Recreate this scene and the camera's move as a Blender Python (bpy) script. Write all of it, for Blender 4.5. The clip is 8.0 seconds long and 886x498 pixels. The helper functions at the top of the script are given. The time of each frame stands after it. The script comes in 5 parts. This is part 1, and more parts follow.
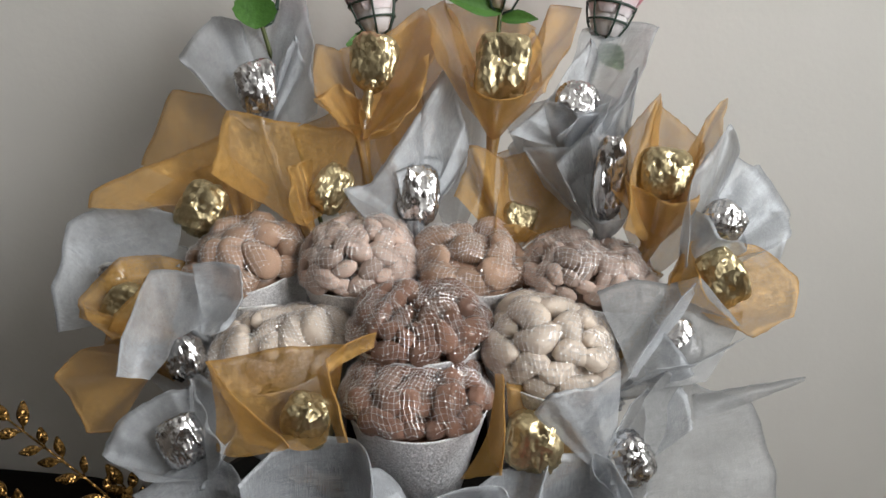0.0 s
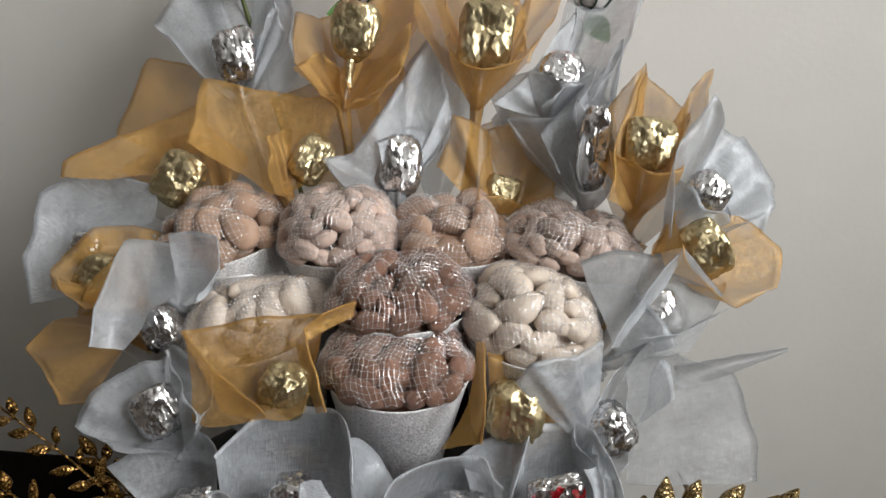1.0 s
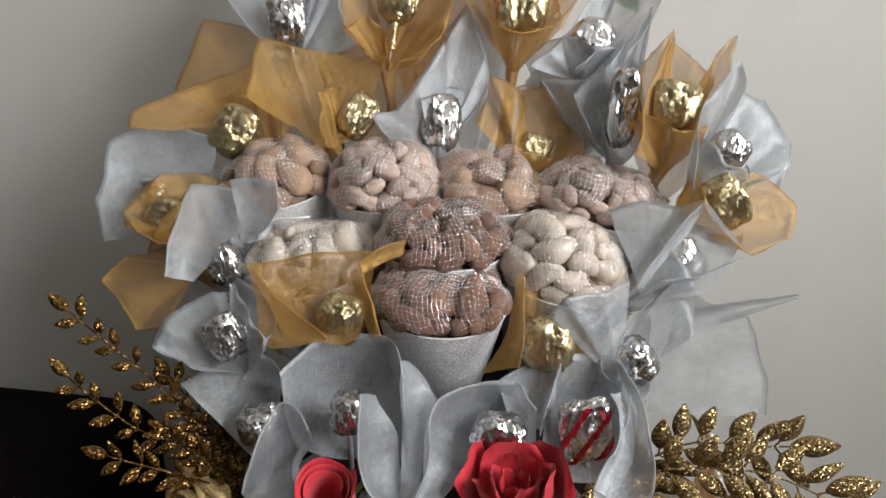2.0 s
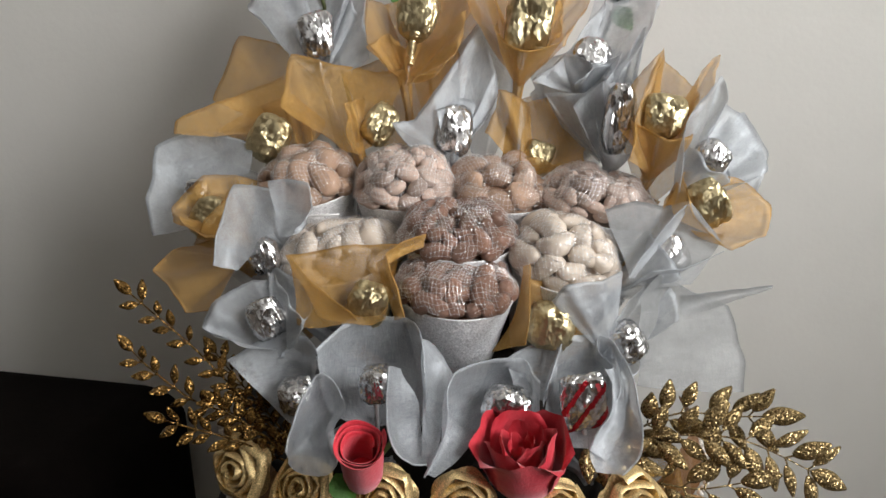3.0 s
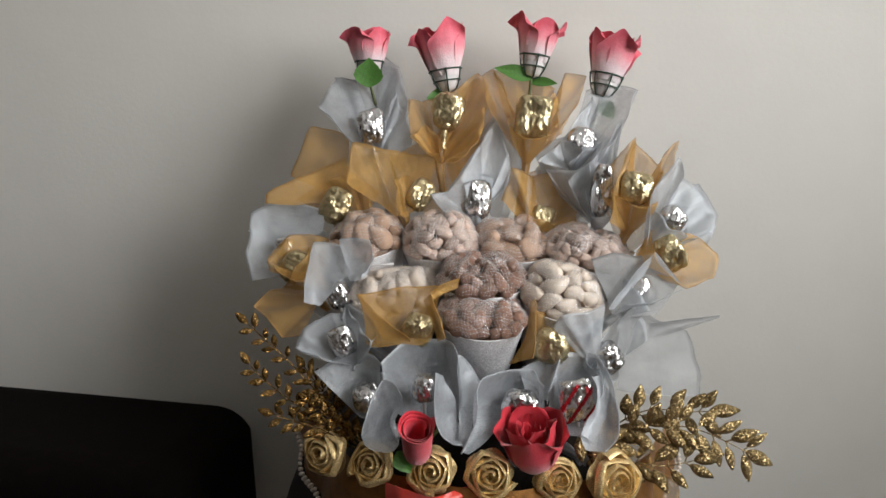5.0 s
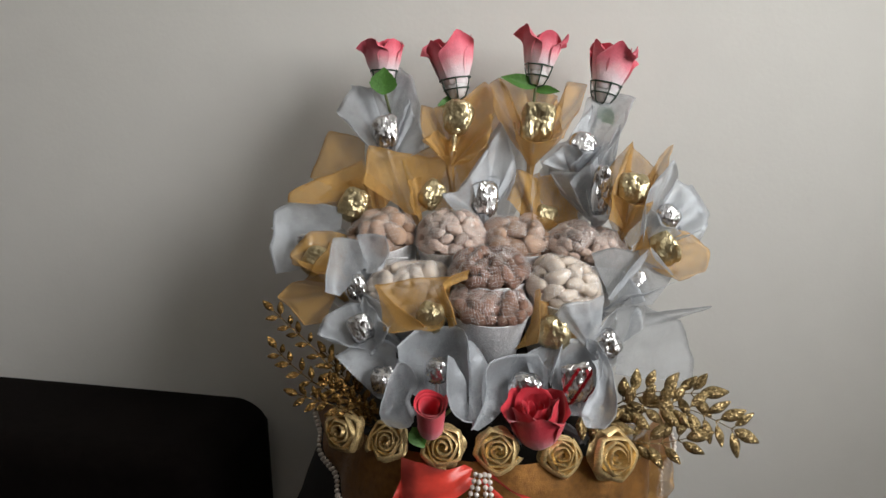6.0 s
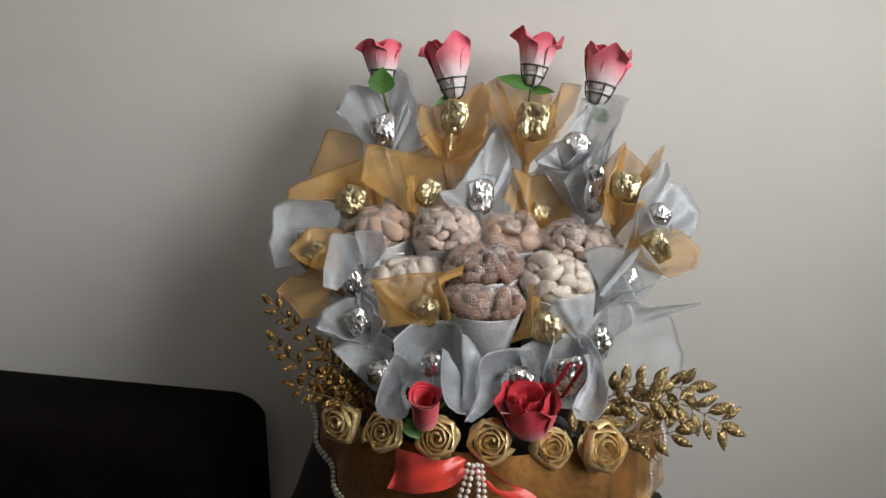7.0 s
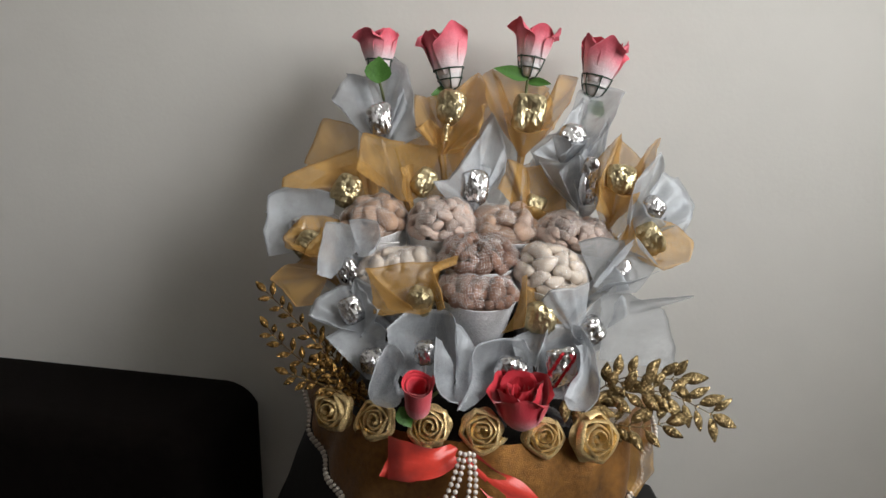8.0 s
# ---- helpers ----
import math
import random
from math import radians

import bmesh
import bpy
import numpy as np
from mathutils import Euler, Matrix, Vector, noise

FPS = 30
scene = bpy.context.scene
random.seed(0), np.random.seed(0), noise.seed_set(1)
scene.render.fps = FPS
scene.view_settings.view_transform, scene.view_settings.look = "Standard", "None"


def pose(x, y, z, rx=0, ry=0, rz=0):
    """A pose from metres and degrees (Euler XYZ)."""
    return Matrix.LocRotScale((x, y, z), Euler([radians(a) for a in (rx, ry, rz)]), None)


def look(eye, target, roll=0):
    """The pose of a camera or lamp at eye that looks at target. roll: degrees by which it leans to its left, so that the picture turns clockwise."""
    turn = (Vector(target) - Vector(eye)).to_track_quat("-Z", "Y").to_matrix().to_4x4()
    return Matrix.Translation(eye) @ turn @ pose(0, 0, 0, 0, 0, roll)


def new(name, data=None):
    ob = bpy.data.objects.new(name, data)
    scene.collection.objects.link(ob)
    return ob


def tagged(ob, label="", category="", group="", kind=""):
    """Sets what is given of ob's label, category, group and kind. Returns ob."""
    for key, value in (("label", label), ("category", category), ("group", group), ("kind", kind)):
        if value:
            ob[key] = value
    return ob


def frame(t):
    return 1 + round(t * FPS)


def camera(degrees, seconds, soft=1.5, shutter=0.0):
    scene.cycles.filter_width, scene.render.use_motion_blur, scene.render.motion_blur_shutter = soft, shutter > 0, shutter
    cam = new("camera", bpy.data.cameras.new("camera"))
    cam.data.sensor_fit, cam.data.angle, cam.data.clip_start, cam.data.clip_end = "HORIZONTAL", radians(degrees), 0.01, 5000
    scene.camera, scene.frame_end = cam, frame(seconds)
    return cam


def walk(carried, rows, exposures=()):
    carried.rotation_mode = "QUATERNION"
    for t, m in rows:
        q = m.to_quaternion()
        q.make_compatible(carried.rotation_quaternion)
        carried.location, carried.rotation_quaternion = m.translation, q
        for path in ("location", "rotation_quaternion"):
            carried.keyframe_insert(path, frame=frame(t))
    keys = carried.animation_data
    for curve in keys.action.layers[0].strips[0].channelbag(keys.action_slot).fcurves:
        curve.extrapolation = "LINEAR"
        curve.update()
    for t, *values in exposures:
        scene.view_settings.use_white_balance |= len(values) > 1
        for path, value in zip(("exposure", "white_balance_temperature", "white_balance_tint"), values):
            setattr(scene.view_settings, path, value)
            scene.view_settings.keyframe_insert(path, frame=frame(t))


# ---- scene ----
cam = camera(66.2, 8.0)
PATH = [
    (0, (0.01, -0.004, 1.055), (0.012, 1.953, 0.641), -0.2),
    (0.5, (0.013, 0.003, 1.044), (0.031, 1.953, 0.6), -0.1),
    (1, (0.013, 0.0, 1.044), (0.054, 1.948, 0.592), 0.2),
    (1.5, (0.009, -0.012, 1.045), (0.041, 1.942, 0.616), -0.1),
    (2, (-0.006, -0.039, 1.032), (0.006, 1.895, 0.523), 1.1),
    (2.2, (-0.01, -0.051, 1.03), (0.01, 1.88, 0.512), 1.3),
    (3.3, (-0.017, -0.113, 1.045), (-0.011, 1.826, 0.554), 1.5),
    (3.5, (-0.017, -0.129, 1.05), (-0.02, 1.807, 0.548), 1.4),
    (4, (-0.02, -0.174, 1.063), (-0.03, 1.775, 0.612), 1.0),
    (4.5, (-0.028, -0.219, 1.073), (-0.033, 1.741, 0.677), 1.5),
    (4.7, (-0.03, -0.233, 1.077), (-0.05, 1.73, 0.691), 0.9),
    (6, (-0.04, -0.305, 1.07), (-0.073, 1.665, 0.727), 0.9),
    (6.5, (-0.04, -0.316, 1.069), (-0.079, 1.654, 0.727), 1.3),
    (7, (-0.037, -0.32, 1.068), (-0.065, 1.651, 0.727), 1.3),
    (7.5, (-0.036, -0.318, 1.066), (-0.065, 1.649, 0.706), 1.7),
    (8, (-0.037, -0.321, 1.063), (-0.048, 1.647, 0.707), 2.1),
] 
walk(cam, [(t, look(eye, target, roll)) for t, eye, target, roll in PATH],
     [(0, -0.03), (1, 0.02), (2, 0.08), (3.5, 0.16), (4, 0.15), (4.7, 0.08), (6, 0.0), (8, -0.02)])

# ---- world and light: a grey day through one tall window to the right of the sofa ----
world = bpy.data.worlds.new("sky")
scene.world = world
world.use_nodes = True
wn = world.node_tree.nodes
sky = wn.new("ShaderNodeTexSky")
sky.sky_type, sky.sun_disc = "NISHITA", False
sky.sun_elevation, sky.sun_rotation = radians(35), radians(100)
wn["Background"].inputs["Strength"].default_value = 0.08
world.node_tree.links.new(sky.outputs[0], wn["Background"].inputs[0])

sun_data = bpy.data.lights.new("sun", "SUN")
sun_data.energy, sun_data.angle, sun_data.color = 0.6, radians(20), (1.0, 0.96, 0.9)
sun_ob = new("sun", sun_data)
sun_ob.matrix_world = look((4, 1, 4), (0, -0.5, 1))

EAST = 1.0
WINDOW_Y, WINDOW_Z, WINDOW_W, WINDOW_H = -0.58, 1.66, 1.35, 1.2
lamp_data = bpy.data.lights.new("window_daylight", "AREA")
lamp_data.shape, lamp_data.size, lamp_data.size_y = "RECTANGLE", WINDOW_W - 0.1, WINDOW_H - 0.1
lamp_data.energy, lamp_data.color = 47.5, (0.995, 0.985, 0.972)
lamp = new("window_daylight", lamp_data)
lamp.matrix_world = look((EAST + 0.20, WINDOW_Y, WINDOW_Z), (0.0, WINDOW_Y, WINDOW_Z))


# ---- materials ----
def material(name, colour, rough=0.6, metal=0.0, vary=0.15, scale=60.0, bump=0.0, bump_scale=300.0, sheen=0.0, per_object=0.0, spec=0.5, coat=0.0):
    """A surface with two scales of colour variation and a fine relief."""
    m = bpy.data.materials.new(name)
    m.use_nodes = True
    nt = m.node_tree
    n, l = nt.nodes, nt.links
    b = n["Principled BSDF"]
    b.inputs["Roughness"].default_value, b.inputs["Metallic"].default_value = rough, metal
    b.inputs["Specular IOR Level"].default_value = spec
    b.inputs["Coat Weight"].default_value = coat
    if sheen:
        b.inputs["Sheen Weight"].default_value = sheen
    tc = n.new("ShaderNodeTexCoord")
    big, small = n.new("ShaderNodeTexNoise"), n.new("ShaderNodeTexNoise")
    big.inputs["Scale"].default_value, small.inputs["Scale"].default_value = scale, scale * 7
    big.inputs["Detail"].default_value = small.inputs["Detail"].default_value = 4
    for t in (big, small):
        l.new(tc.outputs["Object"], t.inputs["Vector"])
    add = n.new("ShaderNodeMath")
    add.operation = "ADD"
    l.new(big.outputs["Fac"], add.inputs[0]), l.new(small.outputs["Fac"], add.inputs[1])
    hsv = n.new("ShaderNodeHueSaturation")
    hsv.inputs["Color"].default_value = (*colour, 1)
    rng = n.new("ShaderNodeMapRange")
    rng.inputs["From Min"].default_value, rng.inputs["From Max"].default_value = 0.6, 1.4
    rng.inputs["To Min"].default_value, rng.inputs["To Max"].default_value = 1 - vary, 1 + vary
    l.new(add.outputs[0], rng.inputs["Value"])
    value = rng.outputs[0]
    if per_object:
        info, rr, mul = n.new("ShaderNodeObjectInfo"), n.new("ShaderNodeMapRange"), n.new("ShaderNodeMath")
        rr.inputs["To Min"].default_value, rr.inputs["To Max"].default_value = 1 - per_object, 1 + per_object
        l.new(info.outputs["Random"], rr.inputs["Value"])
        mul.operation = "MULTIPLY"
        l.new(value, mul.inputs[0]), l.new(rr.outputs[0], mul.inputs[1])
        value = mul.outputs[0]
    l.new(value, hsv.inputs["Value"])
    l.new(hsv.outputs[0], b.inputs["Base Color"])
    if bump:
        bt, bp = n.new("ShaderNodeTexNoise"), n.new("ShaderNodeBump")
        bt.inputs["Scale"].default_value, bt.inputs["Detail"].default_value = bump_scale, 5
        bp.inputs["Strength"].default_value, bp.inputs["Distance"].default_value = bump, 0.002
        l.new(tc.outputs["Object"], bt.inputs["Vector"])
        l.new(bt.outputs["Fac"], bp.inputs["Height"]), l.new(bp.outputs[0], b.inputs["Normal"])
    m["base"] = 1
    return m


def organza(name, colour, cover, glow, grain, shine, weave=1000.0):
    """Stiff sheer fabric: a fine weave with see-through gaps, a soft sheen and light that passes through."""
    m = bpy.data.materials.new(name)
    m.use_nodes = True
    n, l = m.node_tree.nodes, m.node_tree.links
    b, out = n["Principled BSDF"], n["Material Output"]
    b.inputs["Roughness"].default_value, b.inputs["Sheen Weight"].default_value = 0.5, 0.2
    b.inputs["Sheen Roughness"].default_value = 0.4
    b.inputs["Specular IOR Level"].default_value, b.inputs["Metallic"].default_value = 0.4, shine
    b.inputs["Roughness"].default_value = 0.5
    tc = n.new("ShaderNodeTexCoord")
    hsv, nz, rng = n.new("ShaderNodeHueSaturation"), n.new("ShaderNodeTexNoise"), n.new("ShaderNodeMapRange")
    nz.inputs["Scale"].default_value, nz.inputs["Detail"].default_value = 35, 4
    l.new(tc.outputs["Object"], nz.inputs["Vector"])
    rng.inputs["From Min"].default_value, rng.inputs["From Max"].default_value = 0.3, 0.7
    rng.inputs["To Min"].default_value, rng.inputs["To Max"].default_value = 0.85, 1.12
    l.new(nz.outputs["Fac"], rng.inputs["Value"])
    tone = rng.outputs[0]
    for stretch in ((260, 9, 1), (9, 260, 1)):
        mp, st, sr, mu = n.new("ShaderNodeMapping"), n.new("ShaderNodeTexNoise"), n.new("ShaderNodeMapRange"), n.new("ShaderNodeMath")
        mp.inputs["Scale"].default_value = stretch
        st.inputs["Scale"].default_value, st.inputs["Detail"].default_value = 1.0, 2
        sr.inputs["From Min"].default_value, sr.inputs["From Max"].default_value = 0.3, 0.7
        sr.inputs["To Min"].default_value, sr.inputs["To Max"].default_value = 0.76, 1.22
        mu.operation = "MULTIPLY"
        l.new(tc.outputs["UV"], mp.inputs["Vector"]), l.new(mp.outputs[0], st.inputs["Vector"])
        l.new(st.outputs["Fac"], sr.inputs["Value"]), l.new(tone, mu.inputs[0]), l.new(sr.outputs[0], mu.inputs[1])
        tone = mu.outputs[0]
    l.new(tone, hsv.inputs["Value"])
    hsv.inputs["Color"].default_value = (*colour, 1)
    l.new(hsv.outputs[0], b.inputs["Base Color"])
    thr = n.new("ShaderNodeBsdfTranslucent")
    l.new(hsv.outputs[0], thr.inputs["Color"])
    cloth = n.new("ShaderNodeMixShader")
    cloth.inputs[0].default_value = glow
    l.new(b.outputs[0], cloth.inputs[1]), l.new(thr.outputs[0], cloth.inputs[2])
    # weave: crossed threads in the sheet's own grid
    wav = []
    for axis in ("X", "Y"):
        w = n.new("ShaderNodeTexWave")
        w.bands_direction = axis
        w.inputs["Scale"].default_value = weave / 20
        w.inputs["Distortion"].default_value = 0.3
        l.new(tc.outputs["UV"], w.inputs["Vector"])
        wav.append(w)
    mx = n.new("ShaderNodeMath")
    mx.operation = "MAXIMUM"
    l.new(wav[0].outputs["Fac"], mx.inputs[0]), l.new(wav[1].outputs["Fac"], mx.inputs[1])
    fac = n.new("ShaderNodeMapRange")
    fac.inputs["To Min"].default_value, fac.inputs["To Max"].default_value = cover - 0.36, cover + 0.20
    l.new(mx.outputs[0], fac.inputs["Value"])
    clear = n.new("ShaderNodeBsdfTransparent")
    mix = n.new("ShaderNodeMixShader")
    l.new(fac.outputs[0], mix.inputs[0])
    l.new(clear.outputs[0], mix.inputs[1]), l.new(cloth.outputs[0], mix.inputs[2])
    l.new(mix.outputs[0], out.inputs["Surface"])
    vo, geo = n.new("ShaderNodeTexVoronoi"), n.new("ShaderNodeNewGeometry")
    vo.inputs["Scale"].default_value = 1100
    sub, sc, ad, nm = (n.new("ShaderNodeVectorMath") for _ in range(4))
    sub.operation, sc.operation, ad.operation, nm.operation = "SUBTRACT", "SCALE", "ADD", "NORMALIZE"
    sub.inputs[1].default_value = (0.5, 0.5, 0.5)
    sc.inputs["Scale"].default_value = grain
    l.new(tc.outputs["Object"], vo.inputs["Vector"]), l.new(vo.outputs["Color"], sub.inputs[0]), l.new(sub.outputs[0], sc.inputs[0])
    l.new(geo.outputs["Normal"], ad.inputs[0]), l.new(sc.outputs[0], ad.inputs[1])
    l.new(ad.outputs[0], nm.inputs[0]), l.new(nm.outputs[0], b.inputs["Normal"])
    return m


def glitter(name, colour, cell, spread, metal, rough, bright=1.0, contrast=1.0):
    """Tiny flakes, each with a tilt and a tone of its own."""
    m = bpy.data.materials.new(name)
    m.use_nodes = True
    n, l = m.node_tree.nodes, m.node_tree.links
    b = n["Principled BSDF"]
    b.inputs["Metallic"].default_value, b.inputs["Roughness"].default_value = metal, rough
    tc, vo, geo = n.new("ShaderNodeTexCoord"), n.new("ShaderNodeTexVoronoi"), n.new("ShaderNodeNewGeometry")
    vo.inputs["Scale"].default_value = 1.0 / cell
    l.new(tc.outputs["Object"], vo.inputs["Vector"])
    sub, sc, ad, nm = (n.new("ShaderNodeVectorMath") for _ in range(4))
    sub.operation, sc.operation, ad.operation, nm.operation = "SUBTRACT", "SCALE", "ADD", "NORMALIZE"
    sub.inputs[1].default_value = (0.5, 0.5, 0.5)
    sc.inputs["Scale"].default_value = spread
    l.new(vo.outputs["Color"], sub.inputs[0]), l.new(sub.outputs[0], sc.inputs[0])
    l.new(geo.outputs["Normal"], ad.inputs[0]), l.new(sc.outputs[0], ad.inputs[1])
    l.new(ad.outputs[0], nm.inputs[0]), l.new(nm.outputs[0], b.inputs["Normal"])
    hsv, sep, rng = n.new("ShaderNodeHueSaturation"), n.new("ShaderNodeSeparateColor"), n.new("ShaderNodeMapRange")
    l.new(vo.outputs["Color"], sep.inputs[0]), l.new(sep.outputs[2], rng.inputs["Value"])
    rng.inputs["To Min"].default_value, rng.inputs["To Max"].default_value = (1 - 0.45 * contrast) * bright, (1 + 0.35 * contrast) * bright
    hsv.inputs["Color"].default_value = (*colour, 1)
    l.new(rng.outputs[0], hsv.inputs["Value"]), l.new(hsv.outputs[0], b.inputs["Base Color"])
    return m


def foil(name, colour, rough):
    """Crumpled metal foil: flat facets of two sizes, each with a tilt of its own, broken by soft creases."""
    m = material(name, colour, rough, 1.0, 0.2, 70)
    n, l = m.node_tree.nodes, m.node_tree.links
    tc, geo = n["Texture Coordinate"], n.new("ShaderNodeNewGeometry")
    warp, mixv = n.new("ShaderNodeTexNoise"), n.new("ShaderNodeVectorMath")
    warp.inputs["Scale"].default_value = 130
    mixv.operation = "MULTIPLY_ADD"
    mixv.inputs[1].default_value = (0.006, 0.006, 0.006)
    l.new(tc.outputs["Object"], warp.inputs["Vector"]), l.new(warp.outputs["Color"], mixv.inputs[0]), l.new(tc.outputs["Object"], mixv.inputs[2])
    stretch = n.new("ShaderNodeVectorMath")
    stretch.operation = "MULTIPLY"
    stretch.inputs[1].default_value = (1.2, 1.2, 0.75)
    l.new(mixv.outputs[0], stretch.inputs[0])
    last = geo.outputs["Normal"]
    for cell, spread in ((0.011, 0.45), (0.0045, 0.5)):
        vo, sub, sc, ad = n.new("ShaderNodeTexVoronoi"), n.new("ShaderNodeVectorMath"), n.new("ShaderNodeVectorMath"), n.new("ShaderNodeVectorMath")
        vo.inputs["Scale"].default_value = 1 / cell
        sub.operation, sc.operation, ad.operation = "SUBTRACT", "SCALE", "ADD"
        sub.inputs[1].default_value = (0.5, 0.5, 0.5)
        sc.inputs["Scale"].default_value = spread
        l.new(stretch.outputs[0], vo.inputs["Vector"]), l.new(vo.outputs["Color"], sub.inputs[0]), l.new(sub.outputs[0], sc.inputs[0])
        l.new(last, ad.inputs[0]), l.new(sc.outputs[0], ad.inputs[1])
        last = ad.outputs[0]
    nm, bp, wr = n.new("ShaderNodeVectorMath"), n.new("ShaderNodeBump"), n.new("ShaderNodeTexNoise")
    nm.operation = "NORMALIZE"
    wr.noise_type = "RIDGED_MULTIFRACTAL"
    wr.inputs["Scale"].default_value, wr.inputs["Detail"].default_value = 120, 3
    bp.inputs["Strength"].default_value, bp.inputs["Distance"].default_value = 0.7, 0.0012
    l.new(stretch.outputs[0], wr.inputs["Vector"]), l.new(wr.outputs["Fac"], bp.inputs["Height"])
    l.new(last, nm.inputs[0]), l.new(nm.outputs[0], bp.inputs["Normal"])
    l.new(bp.outputs[0], n["Principled BSDF"].inputs["Normal"])
    return m


def clear_film(name):
    """Thin clear wrapping film: see-through, with a gloss that grows at grazing angles."""
    m = bpy.data.materials.new(name)
    m.use_nodes = True
    n, l = m.node_tree.nodes, m.node_tree.links
    clear, gloss, mix = n.new("ShaderNodeBsdfTransparent"), n.new("ShaderNodeBsdfGlossy"), n.new("ShaderNodeMixShader")
    fres, nz, bp, tc = n.new("ShaderNodeFresnel"), n.new("ShaderNodeTexNoise"), n.new("ShaderNodeBump"), n.new("ShaderNodeTexCoord")
    gloss.inputs["Roughness"].default_value = 0.2
    fres.inputs["IOR"].default_value = 1.6
    nz.inputs["Scale"].default_value, nz.inputs["Detail"].default_value = 260, 3
    bp.inputs["Strength"].default_value, bp.inputs["Distance"].default_value = 0.5, 0.001
    l.new(tc.outputs["Object"], nz.inputs["Vector"]), l.new(nz.outputs["Fac"], bp.inputs["Height"]), l.new(bp.outputs[0], gloss.inputs["Normal"])
    thin = n.new("ShaderNodeMath")
    thin.operation = "MULTIPLY"
    thin.inputs[1].default_value = 0.2
    l.new(fres.outputs[0], thin.inputs[0])
    l.new(thin.outputs[0], mix.inputs[0]), l.new(clear.outputs[0], mix.inputs[1]), l.new(gloss.outputs[0], mix.inputs[2])
    l.new(mix.outputs[0], n["Material Output"].inputs["Surface"])
    return m


def petal_paint(name, stops, rough=0.65):
    """Dyed cloth petals: colour runs from the root to the lip of the petal."""
    m = material(name, (1, 1, 1), rough, 0, 0.1, 60, 0.2, 500, 0.3)
    n, l = m.node_tree.nodes, m.node_tree.links
    uv, sep, ramp, nz, ad = (n.new(k) for k in ("ShaderNodeTexCoord", "ShaderNodeSeparateXYZ", "ShaderNodeValToRGB", "ShaderNodeTexNoise", "ShaderNodeMath"))
    nz.inputs["Scale"].default_value = 90
    l.new(uv.outputs["UV"], sep.inputs[0]), l.new(uv.outputs["Object"], nz.inputs["Vector"])
    ad.operation = "MULTIPLY_ADD"
    ad.inputs[1].default_value = 0.25
    l.new(nz.outputs["Fac"], ad.inputs[0]), l.new(sep.outputs["Y"], ad.inputs[2])
    l.new(ad.outputs[0], ramp.inputs[0])
    while len(ramp.color_ramp.elements) < len(stops):
        ramp.color_ramp.elements.new(0.5)
    for e, (p, c) in zip(ramp.color_ramp.elements, stops):
        e.position, e.color = p, (*c, 1)
    hsv = n["Hue/Saturation/Value"]
    l.new(ramp.outputs[0], hsv.inputs["Color"])
    return m


